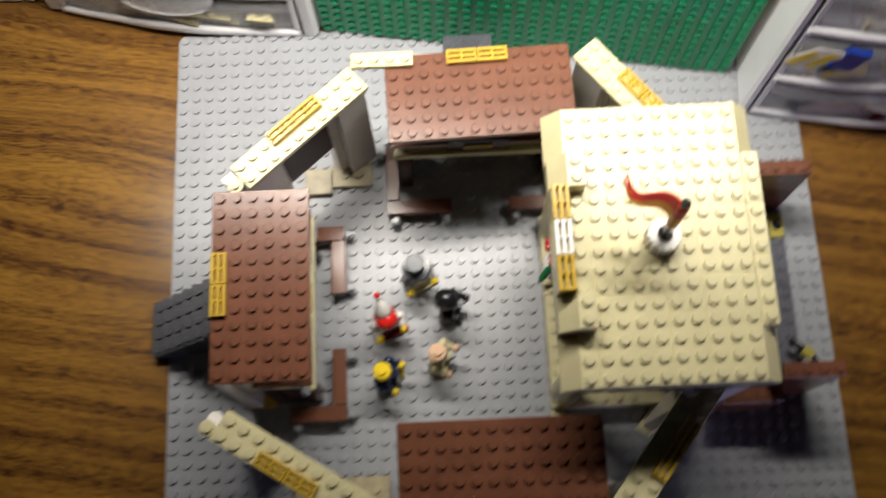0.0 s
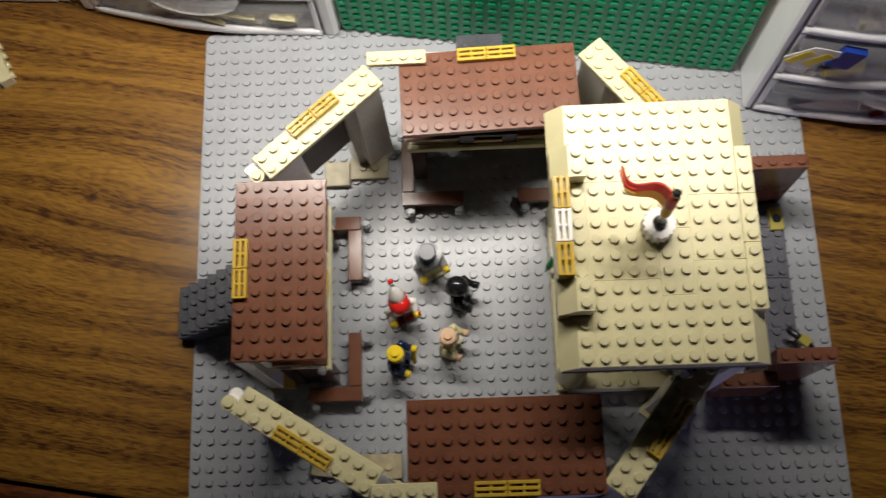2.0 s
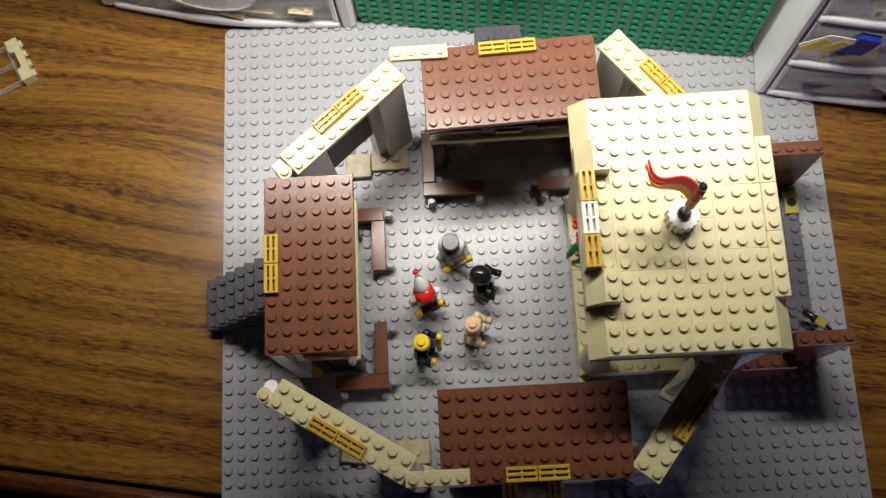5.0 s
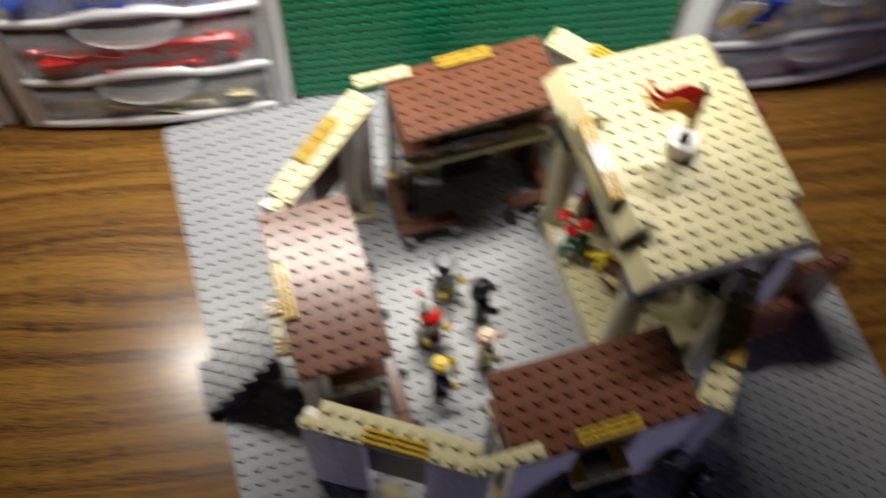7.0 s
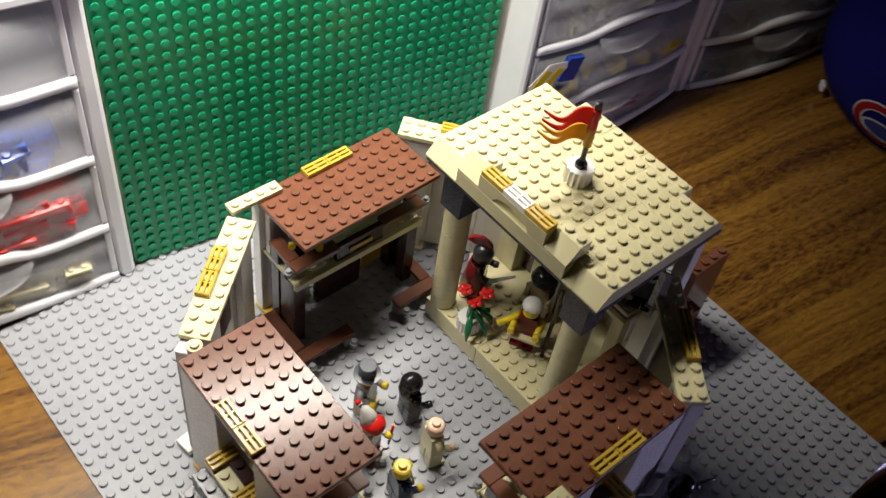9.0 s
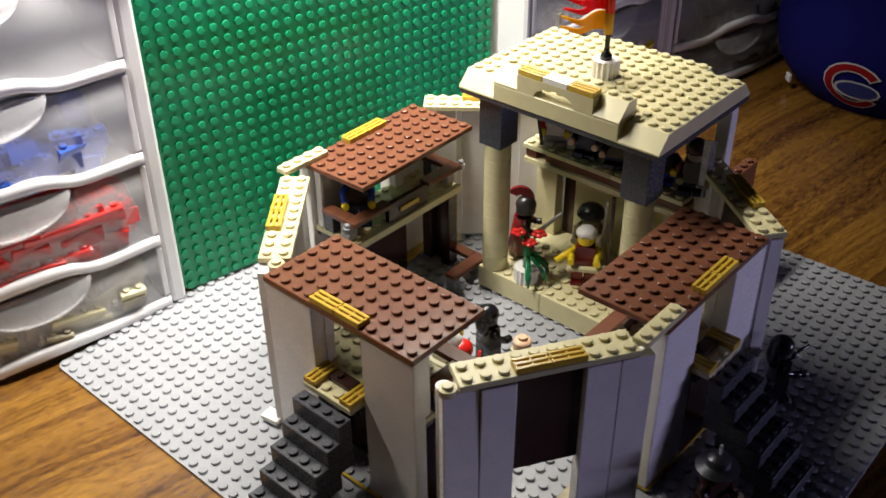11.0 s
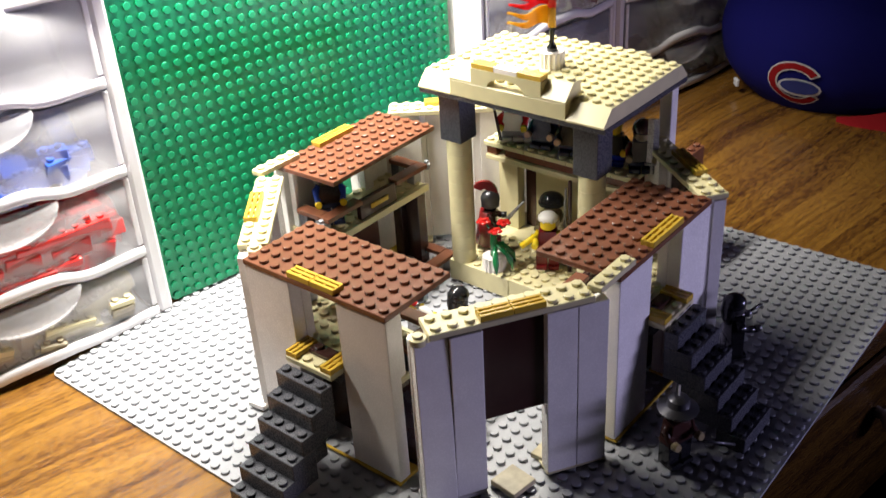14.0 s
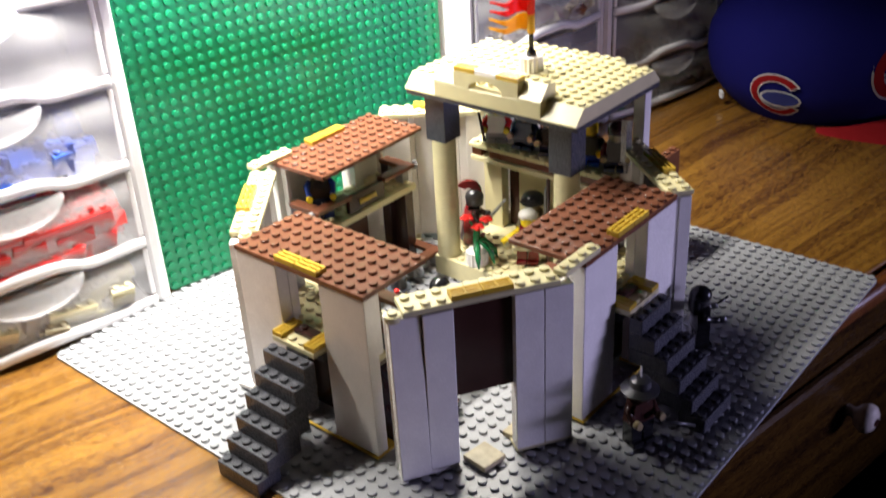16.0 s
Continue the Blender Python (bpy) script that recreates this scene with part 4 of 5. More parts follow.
        put("roof_brick", me, TAN)
    slope_l = [(26.0, 17.2), (26.0, 17.32), (26.99, 18.39), (26.99, 17.2)][::-1]
    for a, b in ((0, 3), (13, 16.05)):
        put("slope", Mesh(O).prism(slope_l, y0 + a, y0 + b - 0.01, "y"), TAN)
        slope_r = [(38.0, 17.2), (38.0, 17.32), (37.0, 18.38), (36.5, 18.38), (36.5, 17.2)]
        put("slope", Mesh(O).prism(slope_r[::-1], y0 + a, y0 + b - 0.01, "y"), TAN)
    # pediment: a wall of bricks, sloped ends, an arch with grille tiles on top
    put("pediment_wall", Mesh(O).box(26.0, 27.0, y0 + 3, y0 + 13, 17.2, 18.4), TAN)
    for a in (3, 11):
        me = Mesh(O).prism([(26.0, 18.41), (26.0, 18.55), (27.0, 19.6), (27.0, 18.41)][::-1], y0 + a + 0.01, y0 + a + 1.99, "y")
        me.box(27.0, 28.0, y0 + a + 0.01, y0 + a + 1.99, 18.41, 19.6, 0.02)
        me.studs(27, 1, y0 + a, 2, 19.6)
        put("pediment_slope", me, TAN)
    arch = [(y0 + 5, 18.41), (y0 + 5, 19.6), (y0 + 11, 19.6), (y0 + 11, 18.41), (y0 + 9.6, 18.41)]
    for k in range(1, 10):
        a = math.pi * k / 10
        arch.append((y0 + 8 + 1.6 * math.cos(a), 18.41 + 0.8 * math.sin(a)))
    arch.append((y0 + 6.4, 18.41))
    put("arch", Mesh(O).prism(arch[::-1], 26.0, 26.98, "x"), TAN)
    for k, mat in enumerate((GOLD, WHITE, GOLD)):
        grille(ob, 26.0, y0 + 5 + 2 * k, 19.6, "y", mat, O)
    return ob


palace()


def flagpole():
    ob = thing("flag", 32.0, 24.15, 18.4, "red and golden wavy flags on a black pole", "toy flag")
    drum = Mesh()
    n = 32
    ring = [((0.98 if k % 2 else 0.86) * math.cos(2 * math.pi * k / n), (0.98 if k % 2 else 0.86) * math.sin(2 * math.pi * k / n)) for k in range(n)]
    drum.prism(ring[::-1], 0, 1.2, "z")
    part("drum", drum, WHITE, ob)
    pole = Mesh().lathe(0, 0, [(0.42, 1.2), (0.40, 1.45), (0.22, 1.75), (0.18, 2.0), (0.18, 6.1), (0.24, 6.12), (0.24, 6.4), (0.12, 6.52)], 14)
    part("pole", pole, BLACK, ob)
    for z0, mat, ph in ((4.42, FLAGRED, 0.0), (3.0, FLAGGOLD, 0.15)):
        fl = Mesh()
        verts, faces = [], []
        m = 30
        for k in range(m + 1):
            t = k / m
            off = 0.55 * math.sin(t * 6.6 + ph) * (0.25 + 0.75 * t)
            half = 0.70 - 0.36 * t + 0.08 * t * t
            zc = z0 + 0.82 + 0.12 * math.sin(8 * t + ph)
            q = max(0.0, t - 0.52) / 0.48
            for s in (1, -1):
                a, b = (zc + s * half, zc + s * (half - 0.14) * q)
                for d in (0.06, -0.06):
                    verts += [(-3.25 * t, off + d, a), (-3.25 * t, off + d, b)]
        for k in range(m):
            for s in range(2):
                i, j = 8 * k + 4 * s, 8 * k + 8 + 4 * s
                quads = [[i, i + 1, j + 1, j], [i + 2, j + 2, j + 3, i + 3], [i, j, j + 2, i + 2], [i + 1, i + 3, j + 3, j + 1]]
                faces += quads if s == 0 else [q[::-1] for q in quads]
        fl.add(verts, faces, False)
        if ph:
            fl.v = [tuple(rotz(-8) @ Vector(v)) for v in fl.v]
        f = part("pennant", fl, mat, ob, "wavy swallow-tailed pennant")
        part("sleeve", Mesh().cyl(0, 0, z0, z0 + 1.5, 0.3, n=12), mat, f)
    ob.matrix_world = pose(32.2 * S, 24.15 * S, 18.4 * S, 0, 0, -33)


flagpole()


# ---- terrace on the far side of the palace ----
def terrace():
    ob = thing("terrace", 42.0, 25.0, 0.0, "dark grey toy terrace between two brown wall slabs", "toy building")
    O = (42, 25, 0)
    for a, b in ((18.6, 21.2), (21.2, 25.2), (25.2, 29.2), (29.2, 31.2)):
        n = round(b - a)
        part("terrace_plate", Mesh(O).box(38.1, 45.4, a + 0.01, b - 0.01, 0.2, 0.6).studs(43.4, 2, a, n, 0.6), MIDGREY, ob)
    for y0, top in ((31.3, 8.0), (17.5, 8.6)):
        me = Mesh(O).box(41.3, 45.3, y0, y0 + 1.0, 0.2, top).studs(41.3, 4, y0, 1, top)
        part("wall_slab", me, BROWN, ob)
    part("low_wall", Mesh(O).box(38.3, 42.3, 16.45, 17.46, 0.2, 5.0).studs(38.3, 4, 16.45, 1, 5.0), BROWN, ob)
    t = part("printed_tile", Mesh(O).box(44.3, 45.35, 28.9, 30.7, 0.6, 1.0), OCHRE, ob)
    em = Mesh(O).cyl(44.85, 29.8, 1.0, 1.04, 0.36, n=18, c=0.01)
    part("emblem", em, BLACK, t, "plain dark round emblem")


terrace()


# ---- benches in the yard ----
def bench(bars, label, legs):
    x = sum((b[0] + b[1]) / 2 for b in bars) / len(bars)
    y = sum((b[2] + b[3]) / 2 for b in bars) / len(bars)
    ob = thing("bench", x, y, 0.0, label, "toy bench", 0, "benches in the yard")
    for k, (x0, x1, y0, y1) in enumerate(bars):
        part("seat", Mesh((x, y, 0)).box(x0 + 0.02, x1 - 0.02, y0 + 0.02, y1 - 0.02, 1.2 + 0.002 * k, 1.6), BROWN, ob)
    for lx, ly, dx, dy in legs:
        me = Mesh((x, y, 0)).box(lx - 0.4, lx + 0.4, ly - 0.4, ly + 0.4, 0.2, 1.19)
        part("leg", me, CLIP, ob)
        me = Mesh((x, y, 0)).cyl(lx + dx, ly + dy, 0.45, 1.3, 0.24, n=12).cyl(lx + dx, ly + dy, 0.7, 1.05, 0.34, n=12)
        part("clip", me, CLIP, ob, "grey clip")


bench([(11, 13, 30, 31.1), (12, 13.1, 26, 30)], "reddish brown toy bench on grey clips beside the gatehouse", [(12.5, 30.5, 0.85, 0.1), (12.5, 26.5, 0.85, 0), (11.5, 30.5, 0, 0.0)])
bench([(12, 13, 18, 22), (9, 13, 16.9, 18)], "reddish brown toy bench in an L beside the slanting wall", [(12.5, 21.5, 0.85, 0), (12.5, 17.4, 0.85, 0), (9.5, 17.4, 0, -0.8)])
bench([(16.2, 17.2, 32.9, 37.2), (16.2, 21, 31.8, 32.9)], "dark reddish brown toy bench in an L under the balcony", [(16.7, 32.3, 0.1, -0.85), (20.5, 32.3, 0.1, -0.85), (16.7, 36.7, -0.85, 0)])
bench([(25.2, 29.2, 31.75, 32.85), (28.2, 29.2, 32.85, 36.5)], "short dark reddish brown toy bench under the balcony", [(25.7, 32.3, 0, -0.85), (28.7, 32.3, 0, -0.85), (28.7, 36.0, 0, 0)])
bench([(20.0, 24.5, 15.2, 16.1)], "reddish brown toy bench under the shaded roof", [(20.5, 15.6, 0, 0.6), (24.0, 15.6, 0, 0.6)])

# paving tiles in the wall openings
for x0, y0, turn, lab in ((10.2, 12.6, -8, "loose tan square tile in the wall opening"), (11.05, 35.0, 0, "tan square tile under the slanting wall")):
    solo("floor_tile", Mesh().box(-1.0, 1.0, -1.0, 1.0, 0, 0.4, 0.05), (DUSTY,), x0, y0, 0.21, lab, "toy tile", turn, "floor tiles")
for x0, y0, lab in ((13.6, 35.4, "long tan plate beside the slanting wall"), (14.3, 12.2, "tan plate beside the slanting wall")):
    solo("floor_plate", Mesh().box(-1.5, 1.5, -0.9, 0.9, 0, 0.4, 0.05).studs(-1, 2, -0.5, 1, 0.4), (DUSTY,), x0, y0, 0.21, lab, "toy plate", 0, "floor plates")


solo("floor_plate", Mesh().box(-0.5, 0.5, -0.7, 0.7, 0, 0.4, 0.04), (WHITE,), 6.45, 31.6, 0.21, "small white plate beside the gatehouse wall", "toy plate", 8, "floor plates")


# ---- toy figures: each one plain mesh ----
def figure(x, y, z, turn, label, torso, legs, skin, top=None, topmat=None, arm=0.5, extra=None, accent=None, seated=False, sleeves=None):
    """A plain block figure, five studs tall. Slots: 0 torso, 1 legs, 2 skin, 3 headgear, 4 accent."""
    me = Mesh()
    me.mat = 1
    for s in (-1, 1):
        if seated:
            me.box(s * 0.48 - 0.44, s * 0.48 + 0.44, -0.95, 0.5, 0.98, 1.36)
        else:
            me.box(s * 0.48 - 0.44, s * 0.48 + 0.44, -0.5, 0.5, 0, 1.35)
            me.box(s * 0.48 - 0.44, s * 0.48 + 0.44, -0.78, 0.2, 0, 0.35)
    me.box(-0.95, 0.95, -0.48, 0.48, 1.35, 1.75)
    me.mat = 0
    me.prism([(-0.95, 1.75), (0.95, 1.75), (0.68, 3.35), (-0.68, 3.35)], -0.48, 0.48, "y")
    for s in (-1, 1):
        me.mat = 5 if sleeves else 0
        hx, hy, hz = s * 0.95, -0.45 - arm * 0.8, 1.75 + arm * 0.9
        me.tube([(s * 0.72, 0, 3.1), (s * 1.05, -0.05, 2.75), (hx, hy * 0.6, (hz + 2.5) / 2), (hx, hy, hz)], 0.27, 8)
        me.mat = 2
        me.tube([(hx, hy, hz), (hx, hy - 0.4, hz + 0.05)], [0.3, 0.26], 8)
    me.mat = 2
    me.cyl(0, 0, 3.3, 3.5, 0.35, n=14)
    me.lathe(0, 0, [(0.5, 3.45), (0.62, 3.6), (0.62, 4.3), (0.5, 4.45)], 18)
    me.cyl(0, 0, 4.45, 4.68, 0.3, n=14)
    me.mat = 3
    if top == "tophat":
        me.lathe(0, 0, [(0.98, 4.3), (0.98, 4.4), (0.66, 4.43), (0.64, 5.35), (0.58, 5.42)], 22)
    elif top == "hair":
        me.ball(0, 0.12, 4.25, 0.78, 0.85, 0.75, 14, 8, -0.3, 1.0)
        me.ball(0, 0.52, 3.65, 0.68, 0.5, 1.15, 12, 6)
    elif top == "hat":
        me.ball(0, 0.05, 4.3, 1.05, 0.95, 0.8, 16, 8, -0.2, 1.0)
        me.lathe(0, 0, [(1.1, 4.1), (1.12, 4.22), (0.9, 4.35)], 18)
    elif top == "cap":
        me.ball(0, 0.06, 4.4, 0.70, 0.70, 0.42, 14, 7, -0.25, 1.0)
    elif top == "bob":
        me.ball(0, 0.06, 4.42, 0.74, 0.76, 0.46, 16, 8, -0.35, 1.0)
        for k in range(14):
            a = radians(-60 + 300 * k / 13)
            me.ball(0.64 * math.cos(a), 0.08 + 0.66 * math.sin(a), 4.34, 0.17, 0.17, 0.24, 8, 5)
    elif top == "stocking":
        me.lathe(0, 0, [(0.74, 4.1), (0.76, 4.5), (0.6, 4.75)], 16)
        me.mat = 4
        me.tube([(0, 0.1, 4.5), (0, 0.3, 5.1), (0.0, 0.6, 5.6), (0.0, 1.0, 5.95)], [0.66, 0.56, 0.38, 0.22], 12)
        me.mat = 3
        me.ball(0.0, -0.34, 4.4, 0.80, 0.72, 0.66, 14, 8)
        me.ball(0.0, 1.1, 6.05, 0.22, 0.22, 0.22, 10, 6)
    elif top == "helmet":
        me.ball(0, 0, 4.25, 0.8, 0.82, 0.75, 16, 8, -0.5, 1.0)
        me.cyl(0, 0, 3.6, 4.0, 0.76, n=16)
        me.mat = 4
        arc = [radians(-10 + 16 * k) for k in range(11)]
        crest = [(0.45 - 1.1 * math.cos(a), 4.75 + 1.1 * math.sin(a)) for a in arc] + [(0.45 - 0.3 * math.cos(a), 4.85 + 0.3 * math.sin(a)) for a in arc[::-1]]
        me.prism(crest, -0.16, 0.16, "x")
    elif top == "kettle":
        me.lathe(0, 0, [(1.25, 4.1), (1.28, 4.2), (0.72, 4.45), (0.66, 4.9), (0.3, 5.15)], 20)
        me.mat = 4
        me.box(-0.07, 0.07, -0.07, 0.07, 5.1, 5.9)
    for item in extra or ():
        kind, mat = item[0], item[1]
        me.mat = mat
        if kind == "sword":
            me.prism([(-0.09, 2.3), (0.09, 2.3), (0.09, 5.2), (0.0, 5.6), (-0.09, 5.2)], -0.05, 0.05, "y") if len(item) < 3 else me.tube([item[2], item[3]], item[4] if len(item) > 4 else 0.1, 6)
        elif kind == "cape":
            vs, fs = [], []
            for k in range(11):
                a = radians(-25 + 23 * k)
                for r, zz in ((0.86, 3.25), (1.45, 0.35), (1.35, 0.35), (0.78, 3.25)):
                    vs.append((r * math.cos(a), 0.15 + 0.85 * r * math.sin(a), zz))
            for k in range(10):
                for q in range(4):
                    fs.append([4 * k + q, 4 * k + 4 + q, 4 * k + 4 + (q + 1) % 4, 4 * k + (q + 1) % 4])
            me.add(vs, fs, True)
        elif kind == "blade":
            x0, y0, z0, z1, w = item[2]
            for k in (-1, 1):
                me.prism([(x0, y0 - 0.12), (x0 + k * w, y0), (x0, y0 + 0.12)][::k], z0, z1 - w, "z")
            me.box(x0 - 1.3 * w, x0 + 1.3 * w, y0 - 0.16, y0 + 0.16, z0 - 0.2, z0, 0.04)
            me.tube([(x0, y0, z0 - 0.9), (x0, y0, z0 - 0.2)], 0.14, 8)
        elif kind == "board":
            me.box(-1.2, 1.4, -1.45, -0.95, 1.75, 2.05)
    mats = (torso, legs, skin, topmat or skin, accent or RED, sleeves or torso, BLADE)
    return solo("toy_figure", me, mats, x, y, z - (0.97 if seated else 0), label, "toy figure", turn, "toy figures")


# facing: turn 0 looks towards -y
figure(18.2, 26.9, 0.21, 25, "plain toy figure with a grey top hat in the yard", GREY, TAN, YELLOW, "tophat", SLATE)
figure(20.4, 24.5, 0.21, 72, "plain dark toy figure with long black hair in the yard", BLACK, DKGREY, BLACK, "hair", BLACK)
figure(16.0, 23.6, 0.21, 22, "plain toy figure with a red and white stocking cap", WHITE, DKRED, YELLOW, "stocking", RED, accent=WHITE, extra=[("sword", 3, (1.1, -1.0, 0.8), (1.1, -1.2, 3.6))])
figure(15.7, 19.8, 0.21, 75, "plain bald yellow toy figure in dark blue", NAVY, NAVY, YELLOW, accent=YELLOW, extra=[("sword", 4, (0.9, -1.0, 1.9), (0.2, -1.15, 0.7), 0.2)])
figure(19.5, 20.9, 0.21, 72, "plain flesh-coloured toy figure in tan", TAN, TAN, FLESH)
figure(31.1, 29.5, 2.2, 32, "plain toy soldier with a grey crested helmet and dark red cape", DKBROWN, DKRED, SILVER, "helmet", SILVER, accent=DKRED, extra=[("cape", 1), ("sword", 6, (-1.1, -1.1, 2.5), (-2.0, -2.9, 5.0), [0.2, 0.1])])
figure(30.6, 23.5, 2.2, -60, "plain yellow toy figure with white hair in a dark red toga", DKRED, DKRED, YELLOW, "bob", WHITE, arm=0.9, accent=TAN, sleeves=YELLOW, extra=[("board", 4), ("sword", 2, (-0.8, -0.2, 2.95), (-2.1, -0.9, 2.2), 0.26)])
figure(33.3, 24.9, 2.2, -70, "toy figure in a tan cloak and dark hat below the balcony", OLIVE, OLIVE, OLIVE, "hat", BLACK, accent=OLIVE, extra=[("cape", 4), ("sword", 6, (1.2, -0.6, 2.2), (1.3, -0.7, 5.9), [0.14, 0.1])])
figure(34.2, 29.2, 10.75, -62, "plain toy figure in white with red sleeves and a sword", WHITE, GREY, YELLOW, "bob", DKBROWN, sleeves=RED, seated=True, extra=[("sword", 3, (-0.9, -1.2, 1.3), (-1.3, -1.5, 4.0), [0.16, 0.12])])
figure(34.2, 26.2, 10.75, -80, "plain toy figure in navy blue on the balcony", NAVY, NAVY, FLESH, "hair", BLACK, arm=0.5, seated=True)
figure(34.2, 23.6, 10.75, -70, "plain black toy figure on the balcony", BLACK, NAVY, FLESH, "hair", BLACK, seated=True)
figure(34.4, 20.0, 10.75, -70, "plain yellow-headed toy figure in black and blue on the balcony", BLACK, BLUE, YELLOW, sleeves=BLACK, seated=True)
figure(34.4, 17.6, 10.75, -60, "plain toy soldier with red sleeves and a broad grey sword", SILVER, NAVY, OLIVE, "hair", DKBROWN, sleeves=DKRED, extra=[("blade", 6, (0.75, -1.05, 2.0, 5.9, 0.42))], seated=True)
figure(19.3, 35.9, 7.8, -40, "plain blue toy figure on the gatehouse balcony", BLACK, NAVY, YELLOW, "cap", BLACK, arm=0.1, sleeves=BLUE)
figure(17.8, 5.6, 0.21, -20, "plain toy soldier with a broad grey helmet at the dark stairs", DKBROWN, BLACK, OLIVE, "kettle", SILVER, accent=WHITE, extra=[("sword", 3, (1.1, -0.8, 1.6), (3.6, -1.6, 0.6))])
figure(30.0, 7.4, 0.5, 45, "plain black toy soldier with a dark helmet beside the stairs", BLACK, BLACK, SILVER, "hair", BLACK, arm=0.9, extra=[("sword", 3, (1.1, -0.9, 2.2), (1.5, -2.6, 2.9))])


def flower_pot():
    ob = thing("flower_plant", 28.2, 27.1, 2.0, "red toy flowers with green leaves in a white ribbed pot", "toy plant")
    n = 32
    pot = Mesh()
    ring = [((0.98 if k % 2 else 0.88) * math.cos(2 * math.pi * k / n), (0.98 if k % 2 else 0.88) * math.sin(2 * math.pi * k / n)) for k in range(n)]
    pot.prism(ring[::-1], 0.0, 1.2, "z")
    part("pot", pot, WHITE, ob)
    part("stem", Mesh().tube([(0, 0, 1.1), (0, 0, 2.6), (-0.1, -0.1, 3.6)], [0.32, 0.3, 0.18], 10), LEAF, ob)
    for a in (222, 275, 318, 345):
        ca, sa = math.cos(radians(a)), math.sin(radians(a))
        me = Mesh().tube([(0.1 * ca, 0.1 * sa, 2.3), (0.9 * ca, 0.9 * sa, 1.9), (1.5 * ca, 1.5 * sa, 1.2), (1.75 * ca, 1.75 * sa, 0.35)], [0.1, 0.24, 0.26, 0.06], 8)
        part("leaf", me, LEAF, ob)
    for fx, fy, fz in ((-0.55, 0.5, 4.4), (-0.3, -0.4, 3.7), (0.75, -0.5, 4.0)):
        me = Mesh()
        me.tube([(0, 0, 3.2), (fx, fy, fz)], 0.1, 6)
        st = part("flower_stem", me, LEAF, ob)
        me = Mesh()
        for k in range(5):
            a = 2 * math.pi * k / 5
            me.ball(fx + 0.36 * math.cos(a), fy + 0.36 * math.sin(a), fz, 0.27, 0.27, 0.14, 8, 5)
        me.cyl(fx, fy, fz, fz + 0.22, 0.2, n=10)
        part("flower", me, RED, ob, "round red flower")


flower_pot()


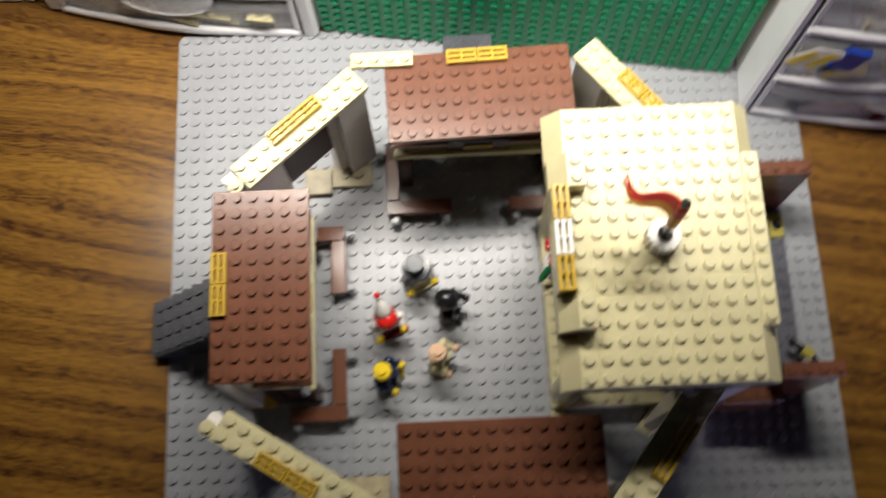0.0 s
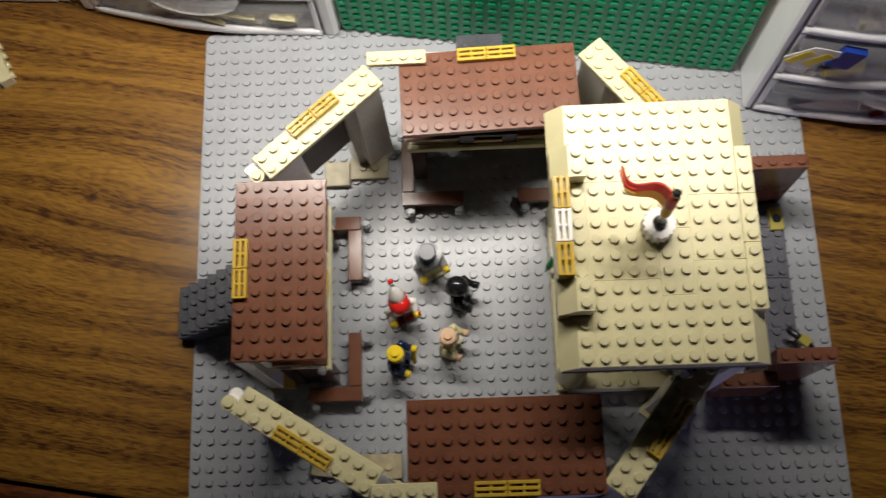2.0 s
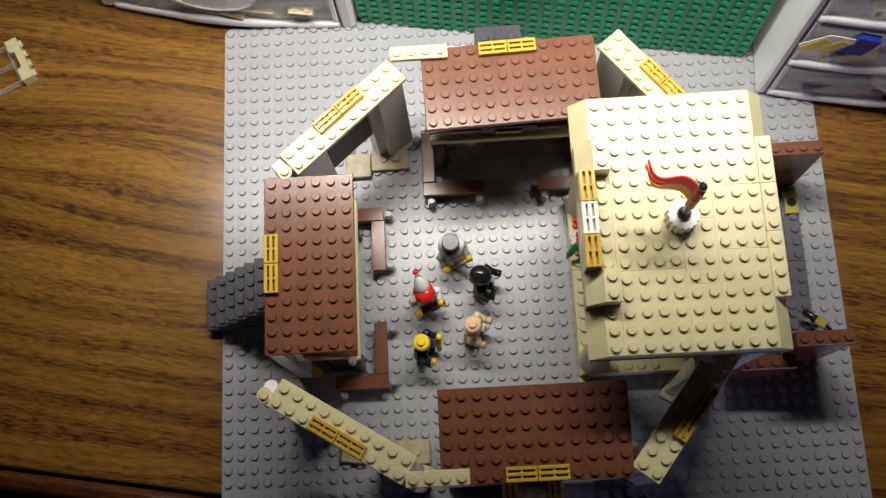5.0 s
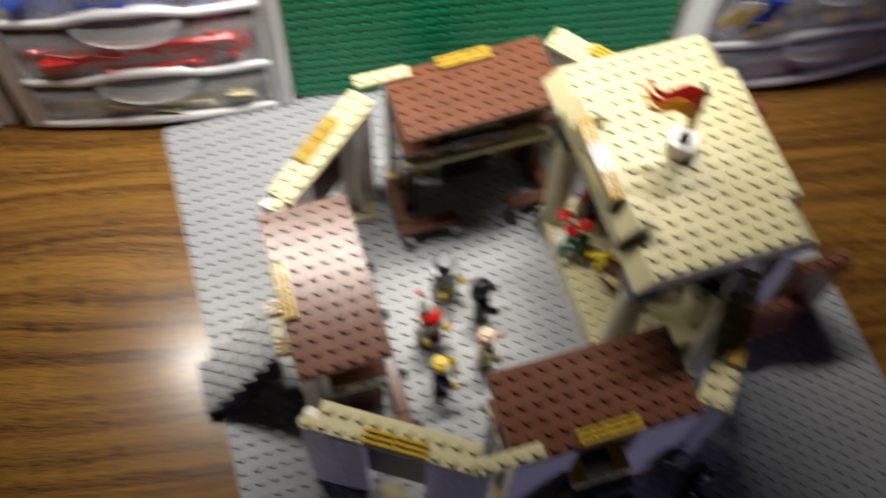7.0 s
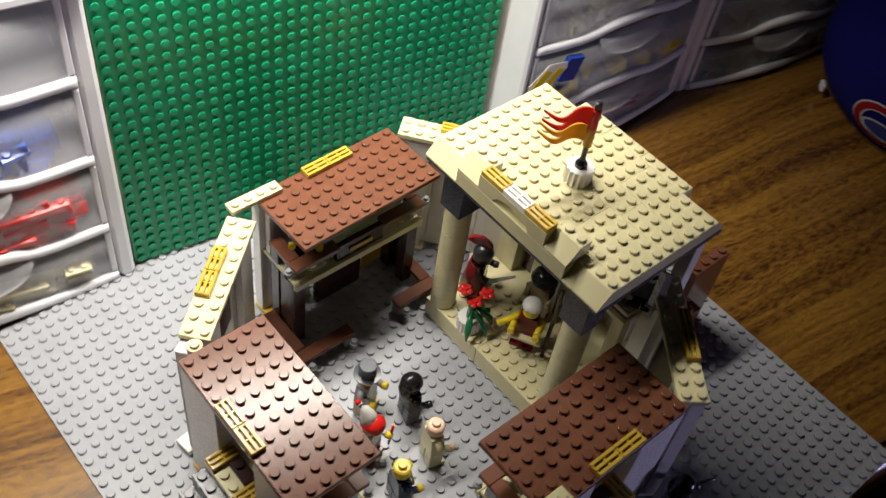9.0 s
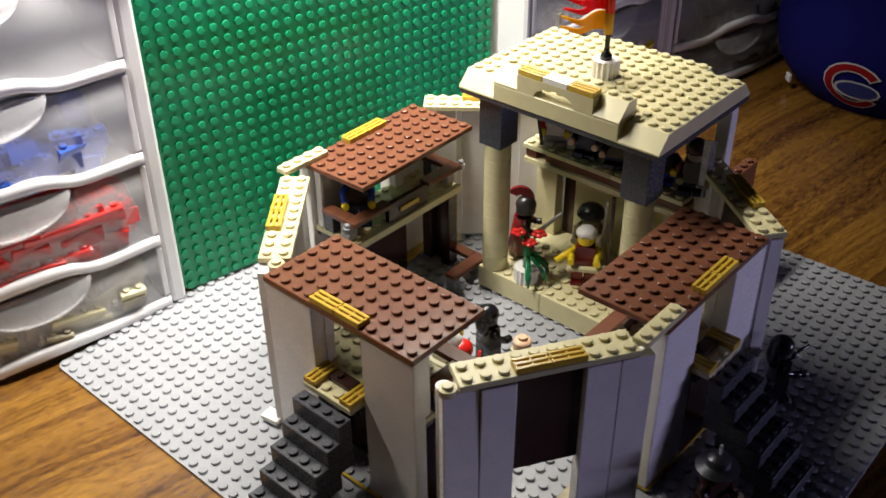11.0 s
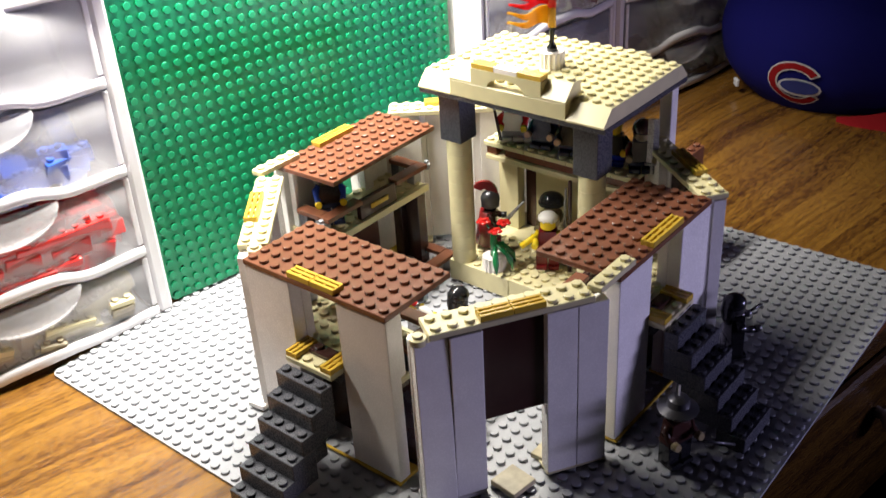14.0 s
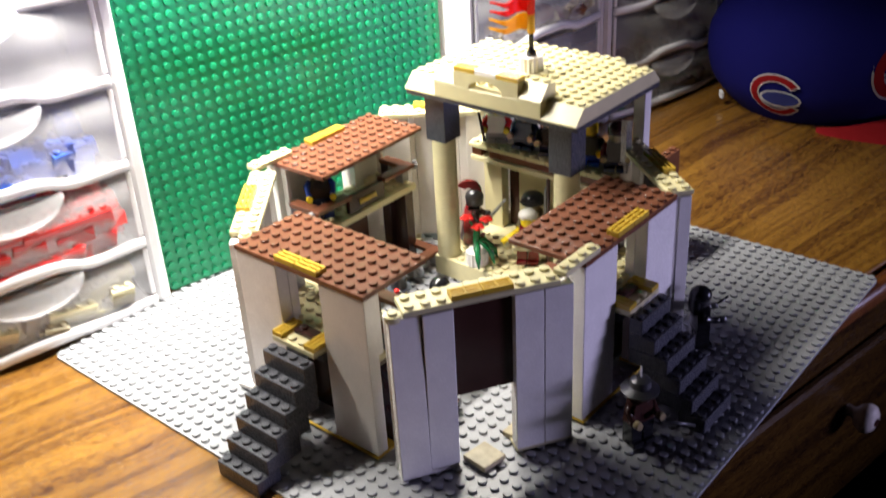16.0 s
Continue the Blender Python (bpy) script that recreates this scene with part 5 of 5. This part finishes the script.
# ---- baseball cap ----
def baseball_cap():
    ob = thing("baseball_cap", 86.0, 20.5, -0.2, "blue cloth cap with a red brim lying on the desk", "cap", 6)
    crown = Mesh()
    rings, n = [], 48
    R, Hh = 12.3, 15.5

    def profile(t):
        return R * max(0.0, 1 - t ** 2.6) ** 0.5 * (0.80 + 0.45 * t) * (1 - 0.17 * max(0.0, 1 - t / 0.28) ** 2)

    verts, faces = [], []
    m = 16
    for i in range(m + 1):
        t = i / m
        r = profile(t) if t < 1 else 0.02
        for k in range(n):
            a = 2 * math.pi * k / n
            seam = 1 - 0.012 * math.exp(-((((a / (math.pi / 3)) % 1.0) - 0.5) / 0.06) ** 2)
            fold = 1 + 0.015 * math.sin(3 * a + 4 * t)
            verts.append((1.0 * r * seam * fold * math.cos(a), 1.12 * r * seam * fold * math.sin(a), Hh * t))
    for i in range(m):
        for k in range(n):
            faces.append([i * n + k, i * n + (k + 1) % n, (i + 1) * n + (k + 1) % n, (i + 1) * n + k])
    crown.add(verts, faces, True)
    part("crown", crown, CAPBLUE, ob)
    part("button", Mesh().ball(0, 0, Hh, 0.8, 0.8, 0.4), CAPRED, ob)
    brim = Mesh()
    verts, faces = [], []
    m2, n2 = 10, 28
    for i in range(m2 + 1):
        s = i / m2
        for k in range(n2 + 1):
            a = radians(195 + 150 * k / n2)
            ro = 1 + 0.70 * s * (math.sin(math.pi * k / n2) ** 0.8)
            xx, yy = 0.83 * R * ro * math.cos(a), 0.93 * R * ro * math.sin(a)
            verts.append((xx, yy, 1.75 - 0.012 * xx * xx - 0.55 * s))
    top_n = len(verts)
    verts += [(x, y, z - 0.35) for x, y, z in verts]
    w = n2 + 1
    for i in range(m2):
        for k in range(n2):
            q = [i * w + k, i * w + k + 1, (i + 1) * w + k + 1, (i + 1) * w + k]
            faces.append(q[::-1])
            faces.append([top_n + j for j in q])
    for k in range(n2):
        q = [m2 * w + k, m2 * w + k + 1]
        faces.append([q[1], q[0], top_n + q[0], top_n + q[1]])
    brim.add(verts, faces, True)
    part("brim", brim, CAPRED, ob, "red cloth brim")

    # white and blue closing strap at the back
    me = Mesh().box(-0.55, 0.55, -0.2, 0.2, 0.0, 0.9, 0.1)
    strap = part("strap", me, CAPWHITE, ob, "white closing strap")
    strap.matrix_local = pose(-6.3 * S, 9.3 * S, 1.0 * S, 0, 0, 35)

    def badge(name, ang, zc, shapes):
        """Flat embroidered shapes that follow the crown."""
        for nm, mat, pts, off in shapes:
            me = Mesh()
            vs = []
            for px, pz in pts:
                z = zc + pz
                t = max(0, min(0.98, z / Hh))
                r = profile(t) + off
                a = radians(ang) + px / R
                vs.append((r * math.cos(a), 1.12 * r * math.sin(a), z))
            n = len(vs)
            if n == 34:
                fs = [[k, k + 1, 32 - k, 33 - k] for k in range(16)]
            else:
                vs.append(tuple(sum(v[i] for v in vs) / n * 1.004 for i in range(3)))
                fs = [[k, (k + 1) % n, n] for k in range(n)]
            me.add(vs, fs)
            part(nm, me, mat, ob, "plain embroidered shape")

    def ring_band(a0, a1, r0, r1, sx=1.15):
        pts = [(sx * r1 * math.cos(radians(a0 + (a1 - a0) * k / 16)), r1 * math.sin(radians(a0 + (a1 - a0) * k / 16))) for k in range(17)]
        pts += [(sx * r0 * math.cos(radians(a1 + (a0 - a1) * k / 16)), r0 * math.sin(radians(a1 + (a0 - a1) * k / 16))) for k in range(17)]
        return pts

    def blob(cx, cz, rx, rz):
        return [(cx + rx * math.cos(2 * math.pi * k / 14), cz + rz * math.sin(2 * math.pi * k / 14)) for k in range(14)]

    badge("side", 172.5, 3.9, [
        ("patch_border", CAPWHITE, ring_band(32, 328, 1.75, 2.75), 0.10), ("patch_ring", CAPRED, ring_band(37, 323, 1.9, 2.6), 0.16),
        ("patch_shape", CAPWHITE, blob(0.5, -0.3, 2.4, 1.15), 0.20), ("patch_shape", CAPMID, blob(0.55, -0.22, 2.1, 0.88), 0.26)])
    badge("front", 230, 7.2, [("front_patch", CAPWHITE, ring_band(40, 320, 1.5, 3.2, 0.9), 0.12), ("front_patch", CAPRED, ring_band(44, 316, 1.75, 2.95, 0.9), 0.18)])


baseball_cap()


# ---- loose window piece on the desk ----
def window_piece():
    """Local x along the tan arch brick, y across the clear lattice."""
    ob = thing("window_piece", -18.55, 47.65, -0.2, "loose tan notched bricks joined by a clear window lattice", "toy window", -63.6)
    for side in (1, -1):
        me = Mesh()
        notch = [(0, 1.0), (0, 0), (1.1, 0), (1.25, 0.42), (2.75, 0.42), (2.9, 0), (4, 0), (4, 1.0)]
        me.prism([(px, py if side > 0 else -4.6 - py) for px, py in notch][:: -side], 0, 1.0, "z")
        brick = part("notched_brick", me, TAN, ob, "tan notched brick")
        st = Mesh()
        for k in range(4):
            y0 = 1.0 if side > 0 else -5.6
            st.tube([(k + 0.5, y0, 0.5), (k + 0.5, y0 + 0.22 * side, 0.5)], 0.3, 12)
        part("studs", st, TAN, brick)
    pane = Mesh()
    for xx in (0.15, 1.93, 3.7):
        pane.box(xx, xx + 0.15, -4.6, 0.0, 0.2, 0.8)
    for y in (-0.15, -4.5):
        pane.box(0.15, 3.85, y - 0.08, y + 0.08, 0.2, 0.8)
    part("lattice", pane, CLEAR, ob, "clear window lattice")
    bar = Mesh()
    for k in range(9):
        bar.box(0.1 + 0.42 * k, 0.4 + 0.42 * k, -2.55, -2.1, 0.15, 0.85, 0.05)
    bar.box(0.1, 3.9, -2.5, -2.36, 0.2, 0.8)
    part("cross_bar", bar, CLEAR, ob, "clear toothed cross bar")


window_piece()


# ---- toy weapon on the terrace ----
def weapon():
    ob = thing("toy_weapon", 45.2, 20.2, 0.6, "black toy weapon with a yellow grip leaning on the terrace", "toy weapon", -40)
    part("barrel", Mesh().tube([(-1.3, 0, 1.6), (0.0, 0, 1.4), (1.4, 0, 1.1)], [0.22, 0.3, 0.2], 10), BLACK, ob)
    part("stand", Mesh().box(-0.35, 0.35, -0.35, 0.35, 0.0, 1.25), BLACK, ob)
    part("grip", Mesh().box(-0.2, 0.6, -0.36, 0.36, 1.35, 1.8), OCHRE, ob)


weapon()
